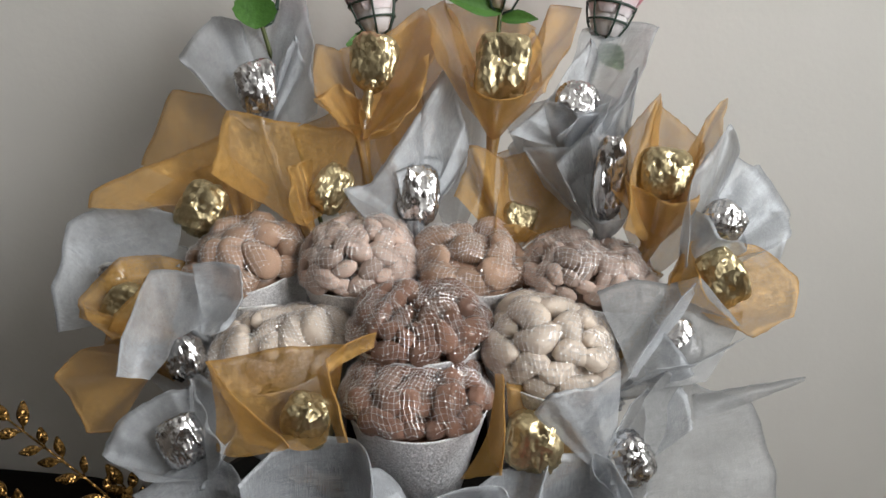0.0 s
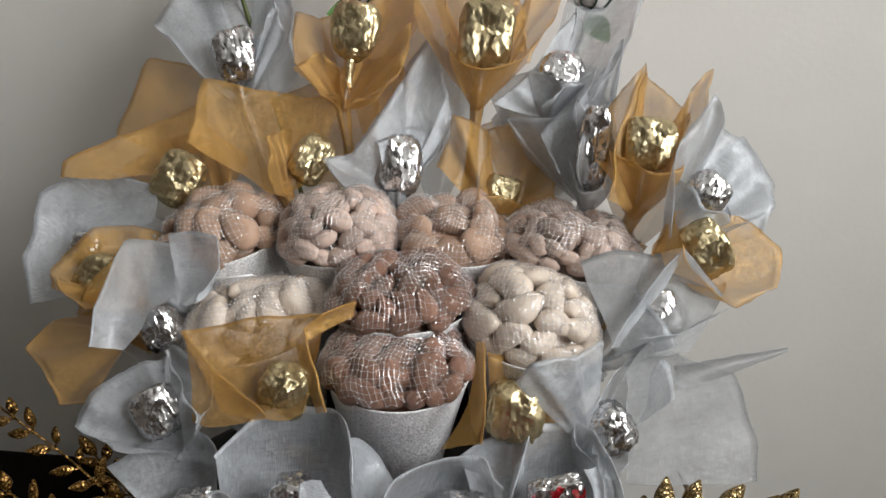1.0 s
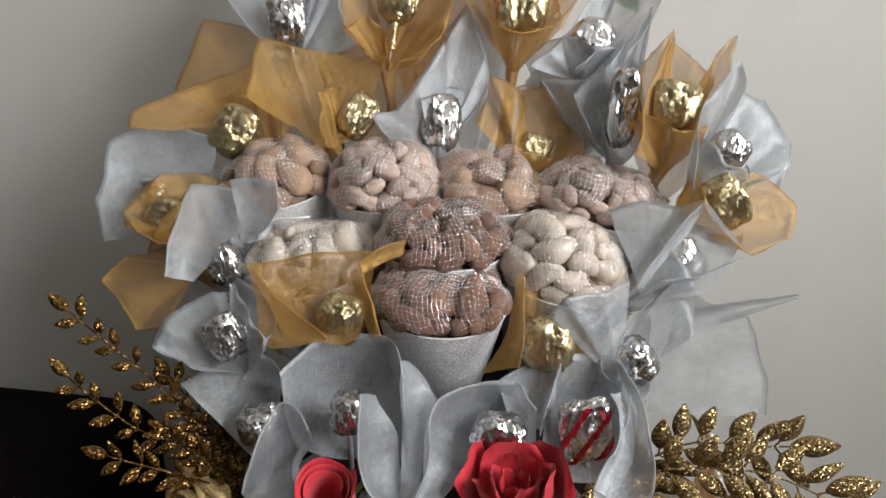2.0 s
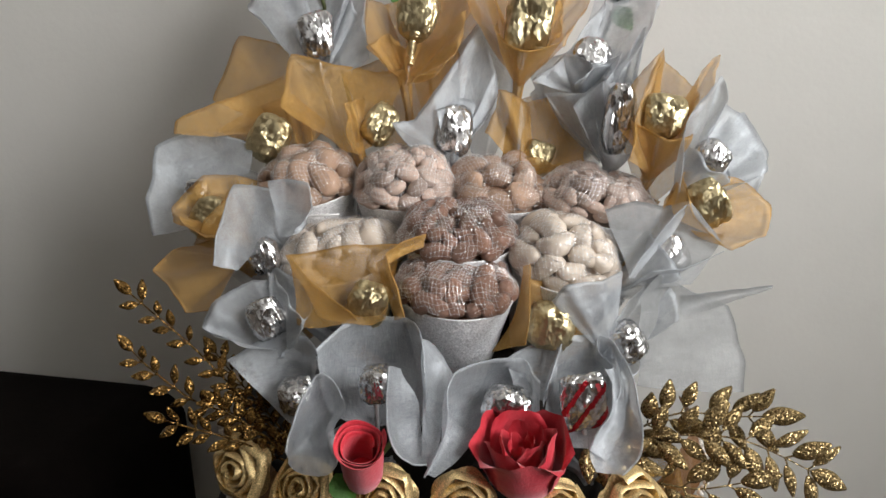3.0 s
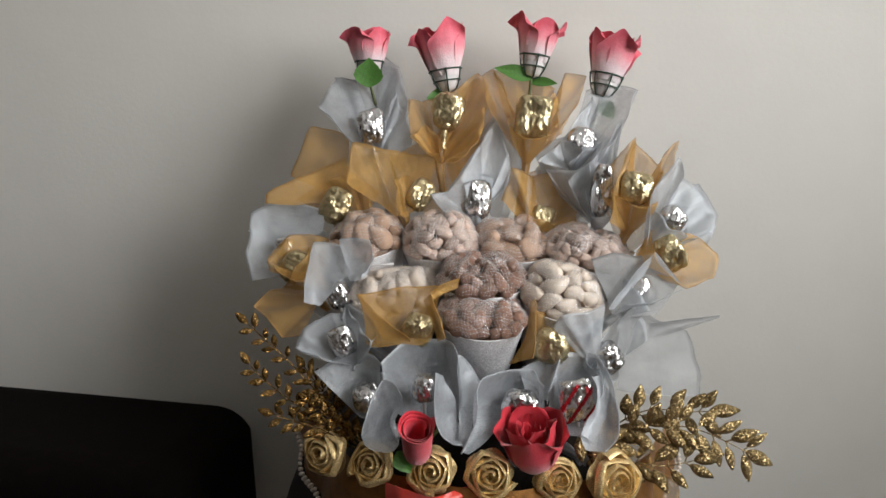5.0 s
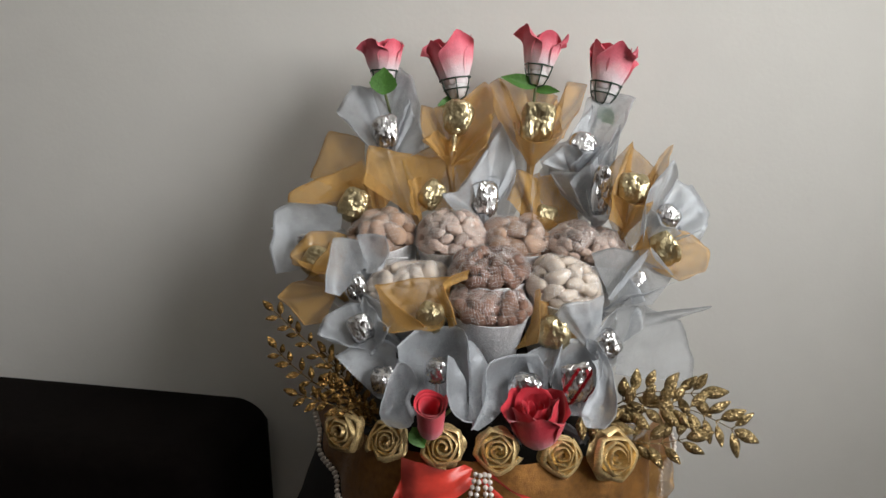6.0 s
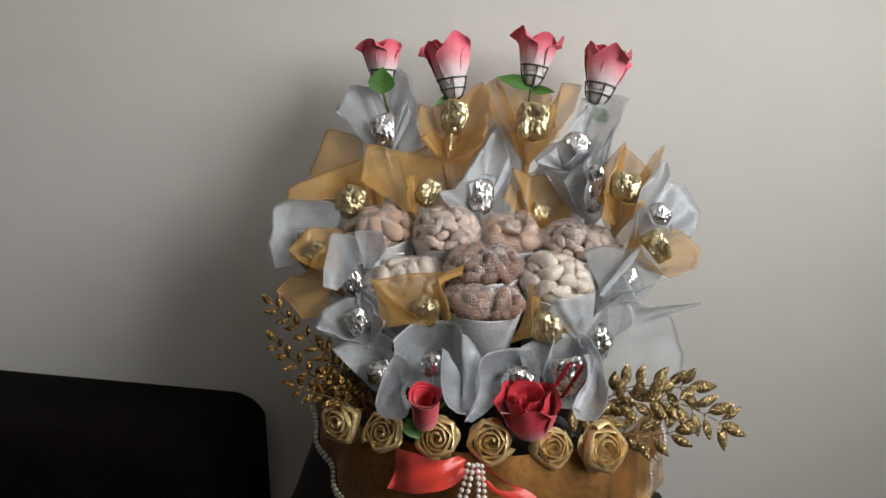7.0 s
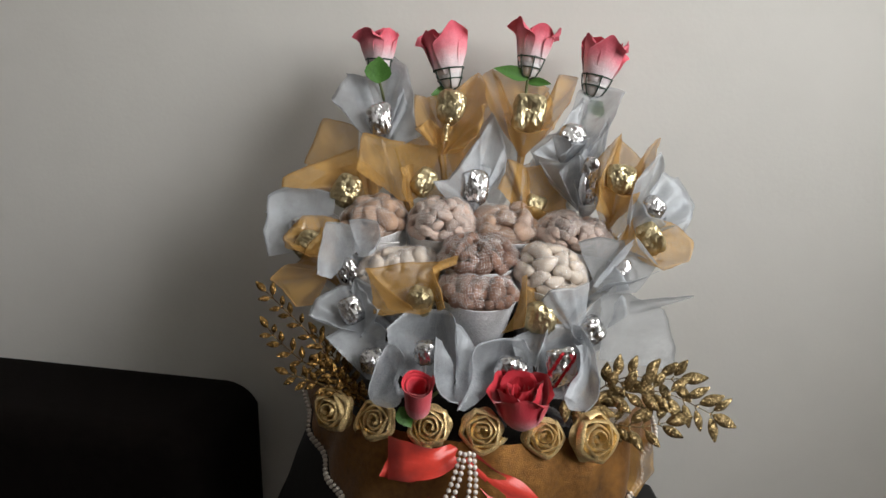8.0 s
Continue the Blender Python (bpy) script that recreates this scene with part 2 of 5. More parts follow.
M = {
    "wall": material("wall_paint", (0.74, 0.73, 0.69), 0.85, 0, 0.025, 2.5, 0.12, 160),
    # unseen walls and ceiling: tones lowered to cut the bounced light
    "taupe": material("taupe_wall_paint", (0.20, 0.175, 0.15), 0.85, 0, 0.04, 2.5, 0.12, 160),
    "ceiling": material("ceiling_paint", (0.62, 0.61, 0.59), 0.9, 0, 0.03, 3, 0.1, 120),
    "floor": material("floor_wood", (0.09, 0.058, 0.038), 0.45, 0, 0.3, 6, 0.1, 80),
    "sofa": material("sofa_velour", (0.0045, 0.003, 0.0025), 0.95, 0, 0.35, 9, 0.3, 500, 0.0, 0, 0.1),
    "lacquer": material("black_lacquer", (0.005, 0.005, 0.005), 0.6, 0, 0.2, 20),
    "pot": material("black_pot", (0.006, 0.005, 0.006), 0.7, 0, 0.3, 30, 0.1, 200),
    "foam": material("dark_foam", (0.016, 0.013, 0.010), 0.95, 0, 0.4, 70, 0.5, 400),
    "pvc": material("white_window_frame", (0.8, 0.8, 0.8), 0.4, 0, 0.03, 8),
    "silver_tulle": organza("silver_organza", (0.545, 0.58, 0.615), 0.60, 0.14, 0.4, 0.3),
    "grey_tulle": organza("grey_organza", (0.33, 0.34, 0.345), 0.66, 0.12, 0.3, 0.1),
    "film": clear_film("clear_film"),
    "gold_tulle": organza("gold_organza", (0.69, 0.41, 0.12), 0.55, 0.26, 0.7, 0.36),
    "silver_foil": foil("silver_foil", (0.76, 0.76, 0.77), 0.27),
    "gold_foil": foil("gold_foil", (0.66, 0.56, 0.34), 0.4),
    "silver_paper": glitter("silver_glitter_paper", (0.88, 0.89, 0.91), 0.0006, 0.4, 0.15, 0.4, 1.0, 0.7),
    "gold_leaf": glitter("gold_glitter_leaf", (0.40, 0.29, 0.135), 0.0007, 1.5, 0.7, 0.25),
    # gold leaf again, darkened to paint in the shade on the left spray
    "shaded_gold_leaf": glitter("shaded_gold_glitter_leaf", (0.24, 0.135, 0.038), 0.0008, 1.6, 0.75, 0.22),
    "red_print": material("red_print", (0.42, 0.02, 0.03), 0.2, 0.6, 0.2, 60),
    "stick": material("clear_stick", (0.55, 0.55, 0.56), 0.3, 0.3, 0.1, 50),
    "almond": material("brown_nut_skin", (0.32, 0.175, 0.122), 0.3, 0, 0.5, 60, 0.6, 260, 0, 0.35, 0.5, 0.35),
    "walnut": material("tan_nut_skin", (0.51, 0.335, 0.235), 0.3, 0, 0.42, 60, 0.5, 230, 0, 0.25, 0.5, 0.35),
    "pistachio": material("pinkish_nut_shell", (0.58, 0.44, 0.37), 0.3, 0, 0.36, 60, 0.4, 260, 0, 0.38, 0.5, 0.35),
    "cashew": material("cream_nut", (0.73, 0.63, 0.53), 0.26, 0, 0.16, 50, 0.3, 250, 0, 0.12, 0.5, 0.4),
    # near-white, so that the added flakes read as glints on the net
    "flake": material("bright_glint_flake", (0.93, 0.93, 0.93), 0.3, 0.35, 0.1, 300),
    "net": material("silver_net_thread", (0.80, 0.79, 0.80), 0.34, 0.6, 0.3, 300),
    "satin": glitter("gold_satin", (0.76, 0.57, 0.28), 0.0005, 0.4, 0.6, 0.35),
    "bib": material("gold_brown_satin", (0.28, 0.125, 0.026), 0.36, 0.6, 0.45, 24, 0.35, 900, 0.2),
    "red_satin": material("red_satin_ribbon", (0.72, 0.055, 0.035), 0.33, 0, 0.12, 30, 0.1, 700, 0.3),
    "pearl": material("pearl_bead", (0.74, 0.68, 0.62), 0.2, 0.1, 0.05, 50, 0, 1, 0, 0.1, 0.6, 0.5),
    "leaf": material("green_cloth_leaf", (0.075, 0.20, 0.035), 0.55, 0, 0.3, 60, 0.3, 300),
    "wire": material("green_wire", (0.028, 0.055, 0.04), 0.45, 0, 0.2, 90),
    "white_bud": material("white_bud_base", (0.75, 0.72, 0.72), 0.6, 0, 0.06, 60),
    "stem": material("green_stem", (0.09, 0.11, 0.03), 0.5, 0, 0.2, 60),
    "coral": petal_paint("coral_petal", ((0.15, (0.86, 0.80, 0.82)), (0.42, (0.85, 0.62, 0.66)), (0.70, (0.86, 0.27, 0.33)), (1.0, (0.80, 0.12, 0.18)))),
    "deep_red": petal_paint("deep_red_petal", ((0.05, (0.70, 0.25, 0.30)), (0.45, (0.62, 0.04, 0.08)), (1.0, (0.56, 0.012, 0.03)))),
    "red": petal_paint("red_petal", ((0.05, (0.84, 0.55, 0.60)), (0.34, (0.72, 0.16, 0.22)), (0.60, (0.62, 0.02, 0.05)), (1.0, (0.55, 0.012, 0.03)))),
}


# ---- building helpers ----
def thing(name, at, label, category, group=""):
    ob = new(name)
    ob.location = at
    ob.empty_display_size = 0.01
    return tagged(ob, label, category, group, "")


def part(name, bm, mat, parent, label="", smooth=True):
    """Links a bmesh, given in the world's metres, as one mesh under parent."""
    me = bpy.data.meshes.new(name)
    origin = Vector(parent.location) if parent.parent is None else Vector(parent.location) + Vector(parent.parent.location)
    bm.transform(Matrix.Translation(-origin))
    bm.normal_update()
    bm.to_mesh(me)
    bm.free()
    if smooth:
        me.shade_smooth()
    me.materials.append(M[mat])
    ob = new(name, me)
    ob.parent = parent
    return tagged(ob, label) if label else ob


def structure(name, bm, mat, label, category):
    me = bpy.data.meshes.new(name)
    bm.normal_update()
    bm.to_mesh(me)
    bm.free()
    me.materials.append(M[mat])
    return tagged(new(name, me), label, category, "", "structure")


def box(bm, lo, hi, bevel=0.0, segments=2, m=None):
    r = bmesh.ops.create_cube(bm, size=1.0)
    size = [b - a for a, b in zip(lo, hi)]
    mid = [(a + b) / 2 for a, b in zip(lo, hi)]
    t = Matrix.Translation(mid) @ Matrix.Diagonal((*size, 1))
    bmesh.ops.transform(bm, matrix=(m @ t) if m else t, verts=r["verts"])
    if bevel:
        edges = {e for v in r["verts"] for e in v.link_edges}
        bmesh.ops.bevel(bm, geom=list(edges), offset=bevel, segments=segments, affect="EDGES", profile=0.5)
    return bm


def grid(bm, rows, wrap=False):
    """Faces over rows of points, with a UV of the row and column."""
    uv = bm.loops.layers.uv.verify()
    vs = [[bm.verts.new(p) for p in row] for row in rows]
    nr, nc = len(rows), len(rows[0])
    for i in range(nr - 1):
        for j in range(nc if wrap else nc - 1):
            k = (j + 1) % nc
            f = bm.faces.new((vs[i][j], vs[i][k], vs[i + 1][k], vs[i + 1][j]))
            for loop, (a, b) in zip(f.loops, ((i, j), (i, j + 1), (i + 1, j + 1), (i + 1, j))):
                loop[uv].uv = (b / (nc - 1), a / (nr - 1))
    return bm


def lathe(bm, profile, n, m):
    return grid(bm, [[m @ Vector((r * math.cos(2 * math.pi * k / n), r * math.sin(2 * math.pi * k / n), z)) for k in range(n)] for r, z in profile], True)


def tube(bm, pts, radius, sides=6, closed=False, taper=1.0):
    pts = [Vector(p) for p in pts]
    rows = []
    n = len(pts)
    for i, p in enumerate(pts):
        a, b = (pts[(i - 1) % n], pts[(i + 1) % n]) if closed else (pts[max(i - 1, 0)], pts[min(i + 1, n - 1)])
        d = (b - a).normalized()
        s = d.cross(Vector((0.31, 0.22, 0.93))).normalized()
        u = s.cross(d)
        r = radius * (1 + (taper - 1) * i / max(n - 1, 1))
        rows.append([p + r * (math.cos(2 * math.pi * k / sides) * s + math.sin(2 * math.pi * k / sides) * u) for k in range(sides)])
    if closed:
        rows.append(rows[0])
    return grid(bm, rows, True)


def axes(at, up, front=(0, -1, 0.3)):
    """A pose at a place, its z along up and its -y towards front."""
    z = Vector(up).normalized()
    x = Vector(front).cross(z).normalized() * -1
    if x.length < 0.1:
        x = Vector((1, 0, 0))
    y = z.cross(x)
    return Matrix.Translation(at) @ Matrix((x, y, z)).transposed().to_4x4()


def curve_points(pts, steps, soft=1.0):
    """Points along a run of corners: soft 0 keeps the corners straight, 1 rounds them."""
    pts = [Vector(p) for p in pts]
    out = []
    for i in range(len(pts) - 1):
        p0, p1, p2, p3 = pts[max(i - 1, 0)], pts[i], pts[i + 1], pts[min(i + 2, len(pts) - 1)]
        for k in range(steps):
            t = k / steps
            c = 0.5 * ((2 * p1) + (p2 - p0) * t + (2 * p0 - 5 * p1 + 4 * p2 - p3) * t * t + (3 * p1 - p0 - 3 * p2 + p3) * t ** 3)
            out.append(c.lerp(p1.lerp(p2, t), 1 - soft))
    return out + [pts[-1]]


# ---- the room ----
WALL_TURN = pose(0, 0.65, 0, 0, 0, -4.0)
structure("wall_north", box(bmesh.new(), (-2.6, 0.0, 0.0), (2.0, 0.12, 2.6), m=WALL_TURN), "wall", "matt off-white painted wall behind the bouquet", "wall")
# south and west walls are out of view, darkened to lower the fill light
structure("wall_south", box(bmesh.new(), (-2.6, -4.1, 0.0), (1.7, -3.98, 2.6)), "taupe", "plain unseen wall, made dark taupe to dim the bounced light", "wall")
structure("wall_west", box(bmesh.new(), (-2.5, -3.98, 0.0), (-2.38, 0.9, 2.6)), "taupe", "plain unseen wall, made dark taupe to dim the bounced light", "wall")
bm = bmesh.new()
y0, y1, z0, z1 = WINDOW_Y - WINDOW_W / 2, WINDOW_Y + WINDOW_W / 2, WINDOW_Z - WINDOW_H / 2, WINDOW_Z + WINDOW_H / 2
box(bm, (EAST, -3.98, 0), (EAST + 0.26, y0, 2.6)), box(bm, (EAST, y1, 0), (EAST + 0.26, 0.58, 2.6))
box(bm, (EAST, y0, 0), (EAST + 0.26, y1, z0)), box(bm, (EAST, y0, z1), (EAST + 0.26, y1, 2.6))
structure("wall_east", bm, "wall", "off-white wall with a window opening", "wall")
structure("floor", box(bmesh.new(), (-2.5, -4.1, -0.1), (1.7, 0.95, 0.0)), "floor", "dark brown wooden floor", "floor")
structure("ceiling", box(bmesh.new(), (-2.6, -4.1, 2.6), (2.0, 0.95, 2.7)), "ceiling", "plain white ceiling", "ceiling")
window = thing("window_1", (EAST, WINDOW_Y, WINDOW_Z), "white framed window that lets in grey daylight", "window")
window["kind"] = "structure"
for lo, hi in (((EAST, y0, z0), (EAST + 0.06, y1, z0 + 0.05)), ((EAST, y0, z1 - 0.05), (EAST + 0.06, y1, z1)), ((EAST, y0, z0 + 0.05), (EAST + 0.06, y0 + 0.05, z1 - 0.05)), ((EAST, y1 - 0.05, z0 + 0.05), (EAST + 0.06, y1, z1 - 0.05)), ((EAST, WINDOW_Y - 0.03, z0 + 0.05), (EAST + 0.025, WINDOW_Y + 0.03, z1 - 0.05))):
    part("window_frame", box(bmesh.new(), lo, hi, 0.004), "pvc", window, "", False)


# ---- the sofa beside the bouquet and the table under it ----
def sofa():
    """The end of the backrest spreads a little below its top edge."""
    turn = pose(SOFA_X, 0.655, 0, 0, 0, SOFA_YAW)
    ob = thing("sofa", (SOFA_X - 0.8, 0.4, 0), "dark brown velour sofa standing against the wall", "sofa")
    bm = box(bmesh.new(), (-1.6, -0.22, 0.30), (0, 0.0, SOFA_TOP), 0.036, 6, turn)
    for v in bm.verts:
        if v.co.x > SOFA_X - 0.2:
            v.co.x += 0.03 * min(1, max(0, (SOFA_TOP - v.co.z) / 0.06))
    part("backrest", bm, "sofa", ob)
    part("seat", box(bmesh.new(), (-1.6, -0.85, 0.16), (-0.02, -0.225, 0.42), 0.04, 4, turn), "sofa", ob)
    part("seat_cushion", box(bmesh.new(), (-1.58, -0.86, 0.424), (-0.03, -0.23, 0.52), 0.035, 4, turn), "sofa", ob)
    part("base_frame", box(bmesh.new(), (-1.58, -0.8, 0.08), (-0.04, -0.03, 0.16), 0.01, 2, turn), "lacquer", ob)
    for x in (-1.5, -0.12):
        for y in (-0.74, -0.12):
            part("leg", lathe(bmesh.new(), ((0.0, 0.0), (0.018, 0.0), (0.026, 0.082), (0.0, 0.082)), 12, turn @ pose(x, y, 0)), "lacquer", ob)


def side_table():
    ob = thing("side_table", (0.02, 0.36, 0), "black lacquered side table under the bouquet", "table")
    part("tabletop", box(bmesh.new(), (-0.26, 0.14, 0.522), (0.28, 0.62, 0.55), 0.006), "lacquer", ob)
    for x in (-0.2, 0.24):
        for y in (0.18, 0.54):
            part("leg", box(bmesh.new(), (x - 0.018, y - 0.018, 0.0), (x + 0.018, y + 0.018, 0.522), 0.003), "lacquer", ob)


# ---- the pot with its bib, pearls, rosettes and bow ----
POT = Vector((0.008, 0.445, 0.0))


def bib_point(s, v, lift=0.0):
    """On the gold bib: s runs round the rim from -1 to 1, v from the rim to the hem."""
    a = s * radians(88)
    drop = 0.095 * (1 - abs(s) ** 2.2) + 0.010
    z = 0.778 - drop * v
    r = 0.184 + lift + 0.012 * math.sin(math.pi * min(1, drop * v / 0.14)) + (0.005 * math.sin(9 * a + 1.5) + 0.003 * math.sin(23 * a + 4 * v)) * (0.35 + 0.65 * v)
    p = Vector((POT.x + r * math.sin(a), POT.y - r * math.cos(a), z))
    # where the pot bulges, the cloth lies on it
    axis = Vector((POT.x - 0.07, POT.y + 0.03, z))
    bulge = 0.135 + 0.035 * max(0, min(1, (0.72 - z) / 0.115)) ** 1.2 + 0.006 + lift
    d = p - axis
    return axis + d.normalized() * max(d.length, bulge)


def flower_pot():
    ob = thing("flower_pot", (POT.x, POT.y, 0.55), "black pot with a gold bib edged with pearl beads", "flower pot")
    at = Matrix.Translation(POT + Vector((-0.07, 0.03, 0)))
    part("body", lathe(bmesh.new(), ((0.0, 0.551), (0.12, 0.551), (0.15, 0.562), (0.170, 0.605), (0.154, 0.655), (0.137, 0.70), (0.133, 0.735), (0.132, 0.750), (0.126, 0.750), (0.126, 0.735), (0.0, 0.73)), 48, at), "pot", ob)
    bm = bmesh.new()
    bmesh.ops.create_icosphere(bm, subdivisions=4, radius=1.0)
    bm.transform(Matrix.Translation((POT.x, POT.y + 0.0, 0.755)) @ Matrix.Diagonal((0.142, 0.135, 0.105, 1)))
    for v in bm.verts:
        v.co += 0.004 * noise.noise_vector(v.co * 60)
    part("foam", bm, "foam", ob, "dark foam that holds the stems")
    cloth = part("bib", grid(bmesh.new(), [[bib_point(-1 + 2 * j / 60, i / 14) for j in range(61)] for i in range(15)]), "bib", ob, "gold brown cloth bib")
    bead = bmesh.new()
    bmesh.ops.create_icosphere(bead, subdivisions=2, radius=0.0024)
    me = bpy.data.meshes.new("pearl")
    bead.to_mesh(me)
    bead.free()
    me.shade_smooth()
    me.materials.append(M["pearl"])
    run = [bib_point(-1 + 2 * k / 700, 1.0, 0.002) for k in range(701)]
    last, n = None, 0
    for i, p in enumerate(run):
        if last is not None and (p - last).length < 0.0050:
            continue
        last = p
        for side in (-1, 1):
            b = new("pearl", me)
            b.parent = cloth
            out = (Vector((p.x - POT.x, p.y - POT.y, 0)).normalized()) * 0.002
            along = (run[min(i + 1, 700)] - run[max(i - 1, 0)]).normalized()
            across = along.cross(out).normalized()
            b.location = p + out + across * 0.0025 * side + along * 0.0012 * side - Vector(ob.location)
    return me


def rosette(at, facing, size, spin, seed):
    """A satin ribbon rolled into a rose."""
    rnd = random.Random(seed)
    m = axes(at, facing, (0, 0.4, 1)) @ pose(0, 0, 0, 0, 0, spin)
    ob = thing("ribbon_rosette", at, "gold satin ribbon rolled into a rosette", "rosette", "rosettes along the rim")
    turns, steps, s = 3.9, 40, size / 0.05
    n = int(turns * steps)
    ph = rnd.uniform(0, 6)
    inner, outer = [], []
    for i in range(n + 1):
        q = i / n
        a = 2 * math.pi * turns * q
        sides = 4.6
        w = ((a + ph) * sides / (2 * math.pi)) % 1.0 - 0.5
        flat = math.cos(math.pi / sides) / math.cos(2 * math.pi * w / sides)
        r = (0.0024 + 0.0198 * q ** 0.95) * (1 + (flat - 1) * 0.75 * min(1, q * 1.6))
        top = 0.0110 - 0.0060 * q ** 1.2 + 0.0011 * math.sin(sides * a / 1.9 + ph)
        gap = 0.0019 + 0.0030 * q * q + 0.0006 * math.sin(2.1 * a + ph)
        for rows, prof in ((inner, ((r * 0.86 - 0.0006, top - 0.0085), (r * 0.94, top - 0.0042), (r, top))), (outer, ((r, top), (r + gap * 0.35, top - 0.0006), (r + gap * 0.75, top - 0.0018), (r + gap * 1.05, top - 0.0044 - 0.002 * q)))):
            rows.append([m @ (Vector((x * math.cos(a), x * math.sin(a), z)) * s) for x, z in prof])
    bm = grid(bmesh.new(), inner)
    rows = outer
    grid(bm, rows)
    part("ribbon", bm, "satin", ob)
    rows = []
    for r, z in ((0.0, -0.004), (0.012, -0.003), (0.018, -0.004), (0.0215, -0.0065)):
        rows.append([m @ (Vector((r * (1 + 0.06 * math.cos(5 * b * 2 * math.pi / 40 + ph)) * math.cos(b * 2 * math.pi / 40), r * (1 + 0.06 * math.cos(5 * b * 2 * math.pi / 40 + ph)) * math.sin(b * 2 * math.pi / 40), z + 0.0012 * math.sin(b))) * s) for b in range(40)])
    part("backing", grid(bmesh.new(), rows, True), "satin", ob)


def ribbon_strip(bm, path, width_at, steps=10):
    mid = curve_points(path, steps)
    n = len(mid)
    rows = []
    for i, p in enumerate(mid):
        w = width_at(i / (n - 1))
        d = (mid[min(i + 1, n - 1)] - mid[max(i - 1, 0)]).normalized()
        out = Vector((0, -1, 0.2))
        across = d.cross(out).normalized()
        rows.append([p + across * w * (k / 6 - 0.5) + out * 0.003 * math.sin(k * 1.7 + i * 0.25) * (0.4 + abs(k - 3) / 4) for k in range(7)])
    return grid(bm, rows)


def bow(knot, bead_mesh):
    k = Vector(knot)
    ob = thing("red_bow", knot, "shiny red satin bow with hanging strings of pearl beads", "bow")
    part("loop", ribbon_strip(bmesh.new(), [k + Vector(v) for v in ((0.0, 0.004, 0.002), (-0.026, -0.014, -0.004), (-0.054, -0.012, -0.005), (-0.07, 0.0, -0.008))], lambda q: 0.012 + 0.026 * min(1, q * 1.6)), "red_satin", ob)
    part("loop", ribbon_strip(bmesh.new(), [k + Vector(v) for v in ((0.0, 0.008, -0.006), (-0.026, 0.006, -0.016), (-0.052, 0.004, -0.016), (-0.07, 0.0, -0.008))], lambda q: 0.012 + 0.024 * min(1, q * 1.6)), "red_satin", ob)
    part("tail", ribbon_strip(bmesh.new(), [k + Vector(v) for v in ((0.004, -0.002, -0.002), (0.024, -0.012, -0.02), (0.045, -0.012, -0.036), (0.066, -0.006, -0.062), (0.075, 0.0, -0.1))], lambda q: 0.013 + 0.02 * min(1, q * 2)), "red_satin", ob)
    part("tail", ribbon_strip(bmesh.new(), [k + Vector(v) for v in ((0.0, 0.0, -0.004), (0.008, -0.006, -0.03), (0.016, -0.006, -0.07), (0.02, 0.0, -0.13))], lambda q: 0.014 + 0.022 * min(1, q * 2)), "red_satin", ob)
    part("tail", ribbon_strip(bmesh.new(), [k + Vector(v) for v in ((-0.002, 0.002, -0.004), (-0.014, -0.002, -0.04), (-0.024, -0.002, -0.08), (-0.03, 0.0, -0.13))], lambda q: 0.014 + 0.020 * min(1, q * 2)), "red_satin", ob)
    bm = bmesh.new()
    bmesh.ops.create_icosphere(bm, subdivisions=3, radius=1.0)
    bm.transform(Matrix.Translation(k + Vector((0, 0.004, -0.004))) @ Matrix.Diagonal((0.006, 0.006, 0.007, 1)))
    part("knot", bm, "red_satin", ob)
    for top, foot in (((-0.004, -0.018, 0.008), (-0.046, -0.022, -0.13)), ((0.0, -0.02, 0.008), (-0.034, -0.024, -0.13)), ((0.004, -0.018, 0.008), (0.002, -0.022, -0.13)), ((0.008, -0.016, 0.006), (0.014, -0.022, -0.13))):
        a, b = k + Vector(top), k + Vector(foot)
        string = part("bead_string", tube(bmesh.new(), [a.lerp(b, i / 8) + Vector((0.002 * math.sin(i), 0, 0)) for i in range(9)], 0.0004, 4), "pearl", ob)
        for i in range(24):
            q = i / 23
            p = new("pearl", bead_mesh)
            p.parent = string
            p.location = a.lerp(b, q) + Vector((0.002 * math.sin(q * 8), 0, 0)) - k


# ---- candies in sheer wraps ----
def crumpled(at, up, size, boxy, taper, seed, band=False):
    bm = bmesh.new()
    bmesh.ops.create_icosphere(bm, subdivisions=5, radius=1.0)
    m = axes(at, up)
    w, h, d = size
    off = Vector((seed * 3.7, seed * 1.3, seed * 2.1))
    for v in bm.verts:
        c = v.co
        e = 1.0 / max(abs(c.x) ** boxy + abs(c.y) ** boxy + abs(c.z) ** boxy, 1e-6) ** (1.0 / boxy)
        c = c * e
        # flat planes pinched by long creases that run towards the twist
        s = Vector((c.x * 2.0 + 0.35 * c.z, c.y * 2.0, c.z * 0.35))
        ridge = 0.55 * abs(noise.noise(s * 1.2 + off)) + 0.5 * abs(noise.noise(s * 2.6 + off)) + 0.42 * abs(noise.noise(s * 5.5 + off)) + 0.45 * abs(noise.noise(c * 4.5 + off)) + 0.25 * abs(noise.noise(c * 10.0 + off))
        c = c * (1.0 - 0.17 * ridge + 0.10 * noise.noise(c * 1.1 + off))
        k = 1 + taper * c.z
        v.co = m @ Vector((c.x * w / 2 * k, c.y * d / 2 * k, c.z * h / 2))
    if band:
        back = m.inverted()
        far = [f for f in bm.faces if abs(((back @ f.calc_center_median()).x / w - (back @ f.calc_center_median()).z / h + 0.12) % 0.5 - 0.25) > 0.07 or (back @ f.calc_center_median()).y > -0.3 * d]
        bmesh.ops.delete(bm, geom=far, context="FACES")
    return bm


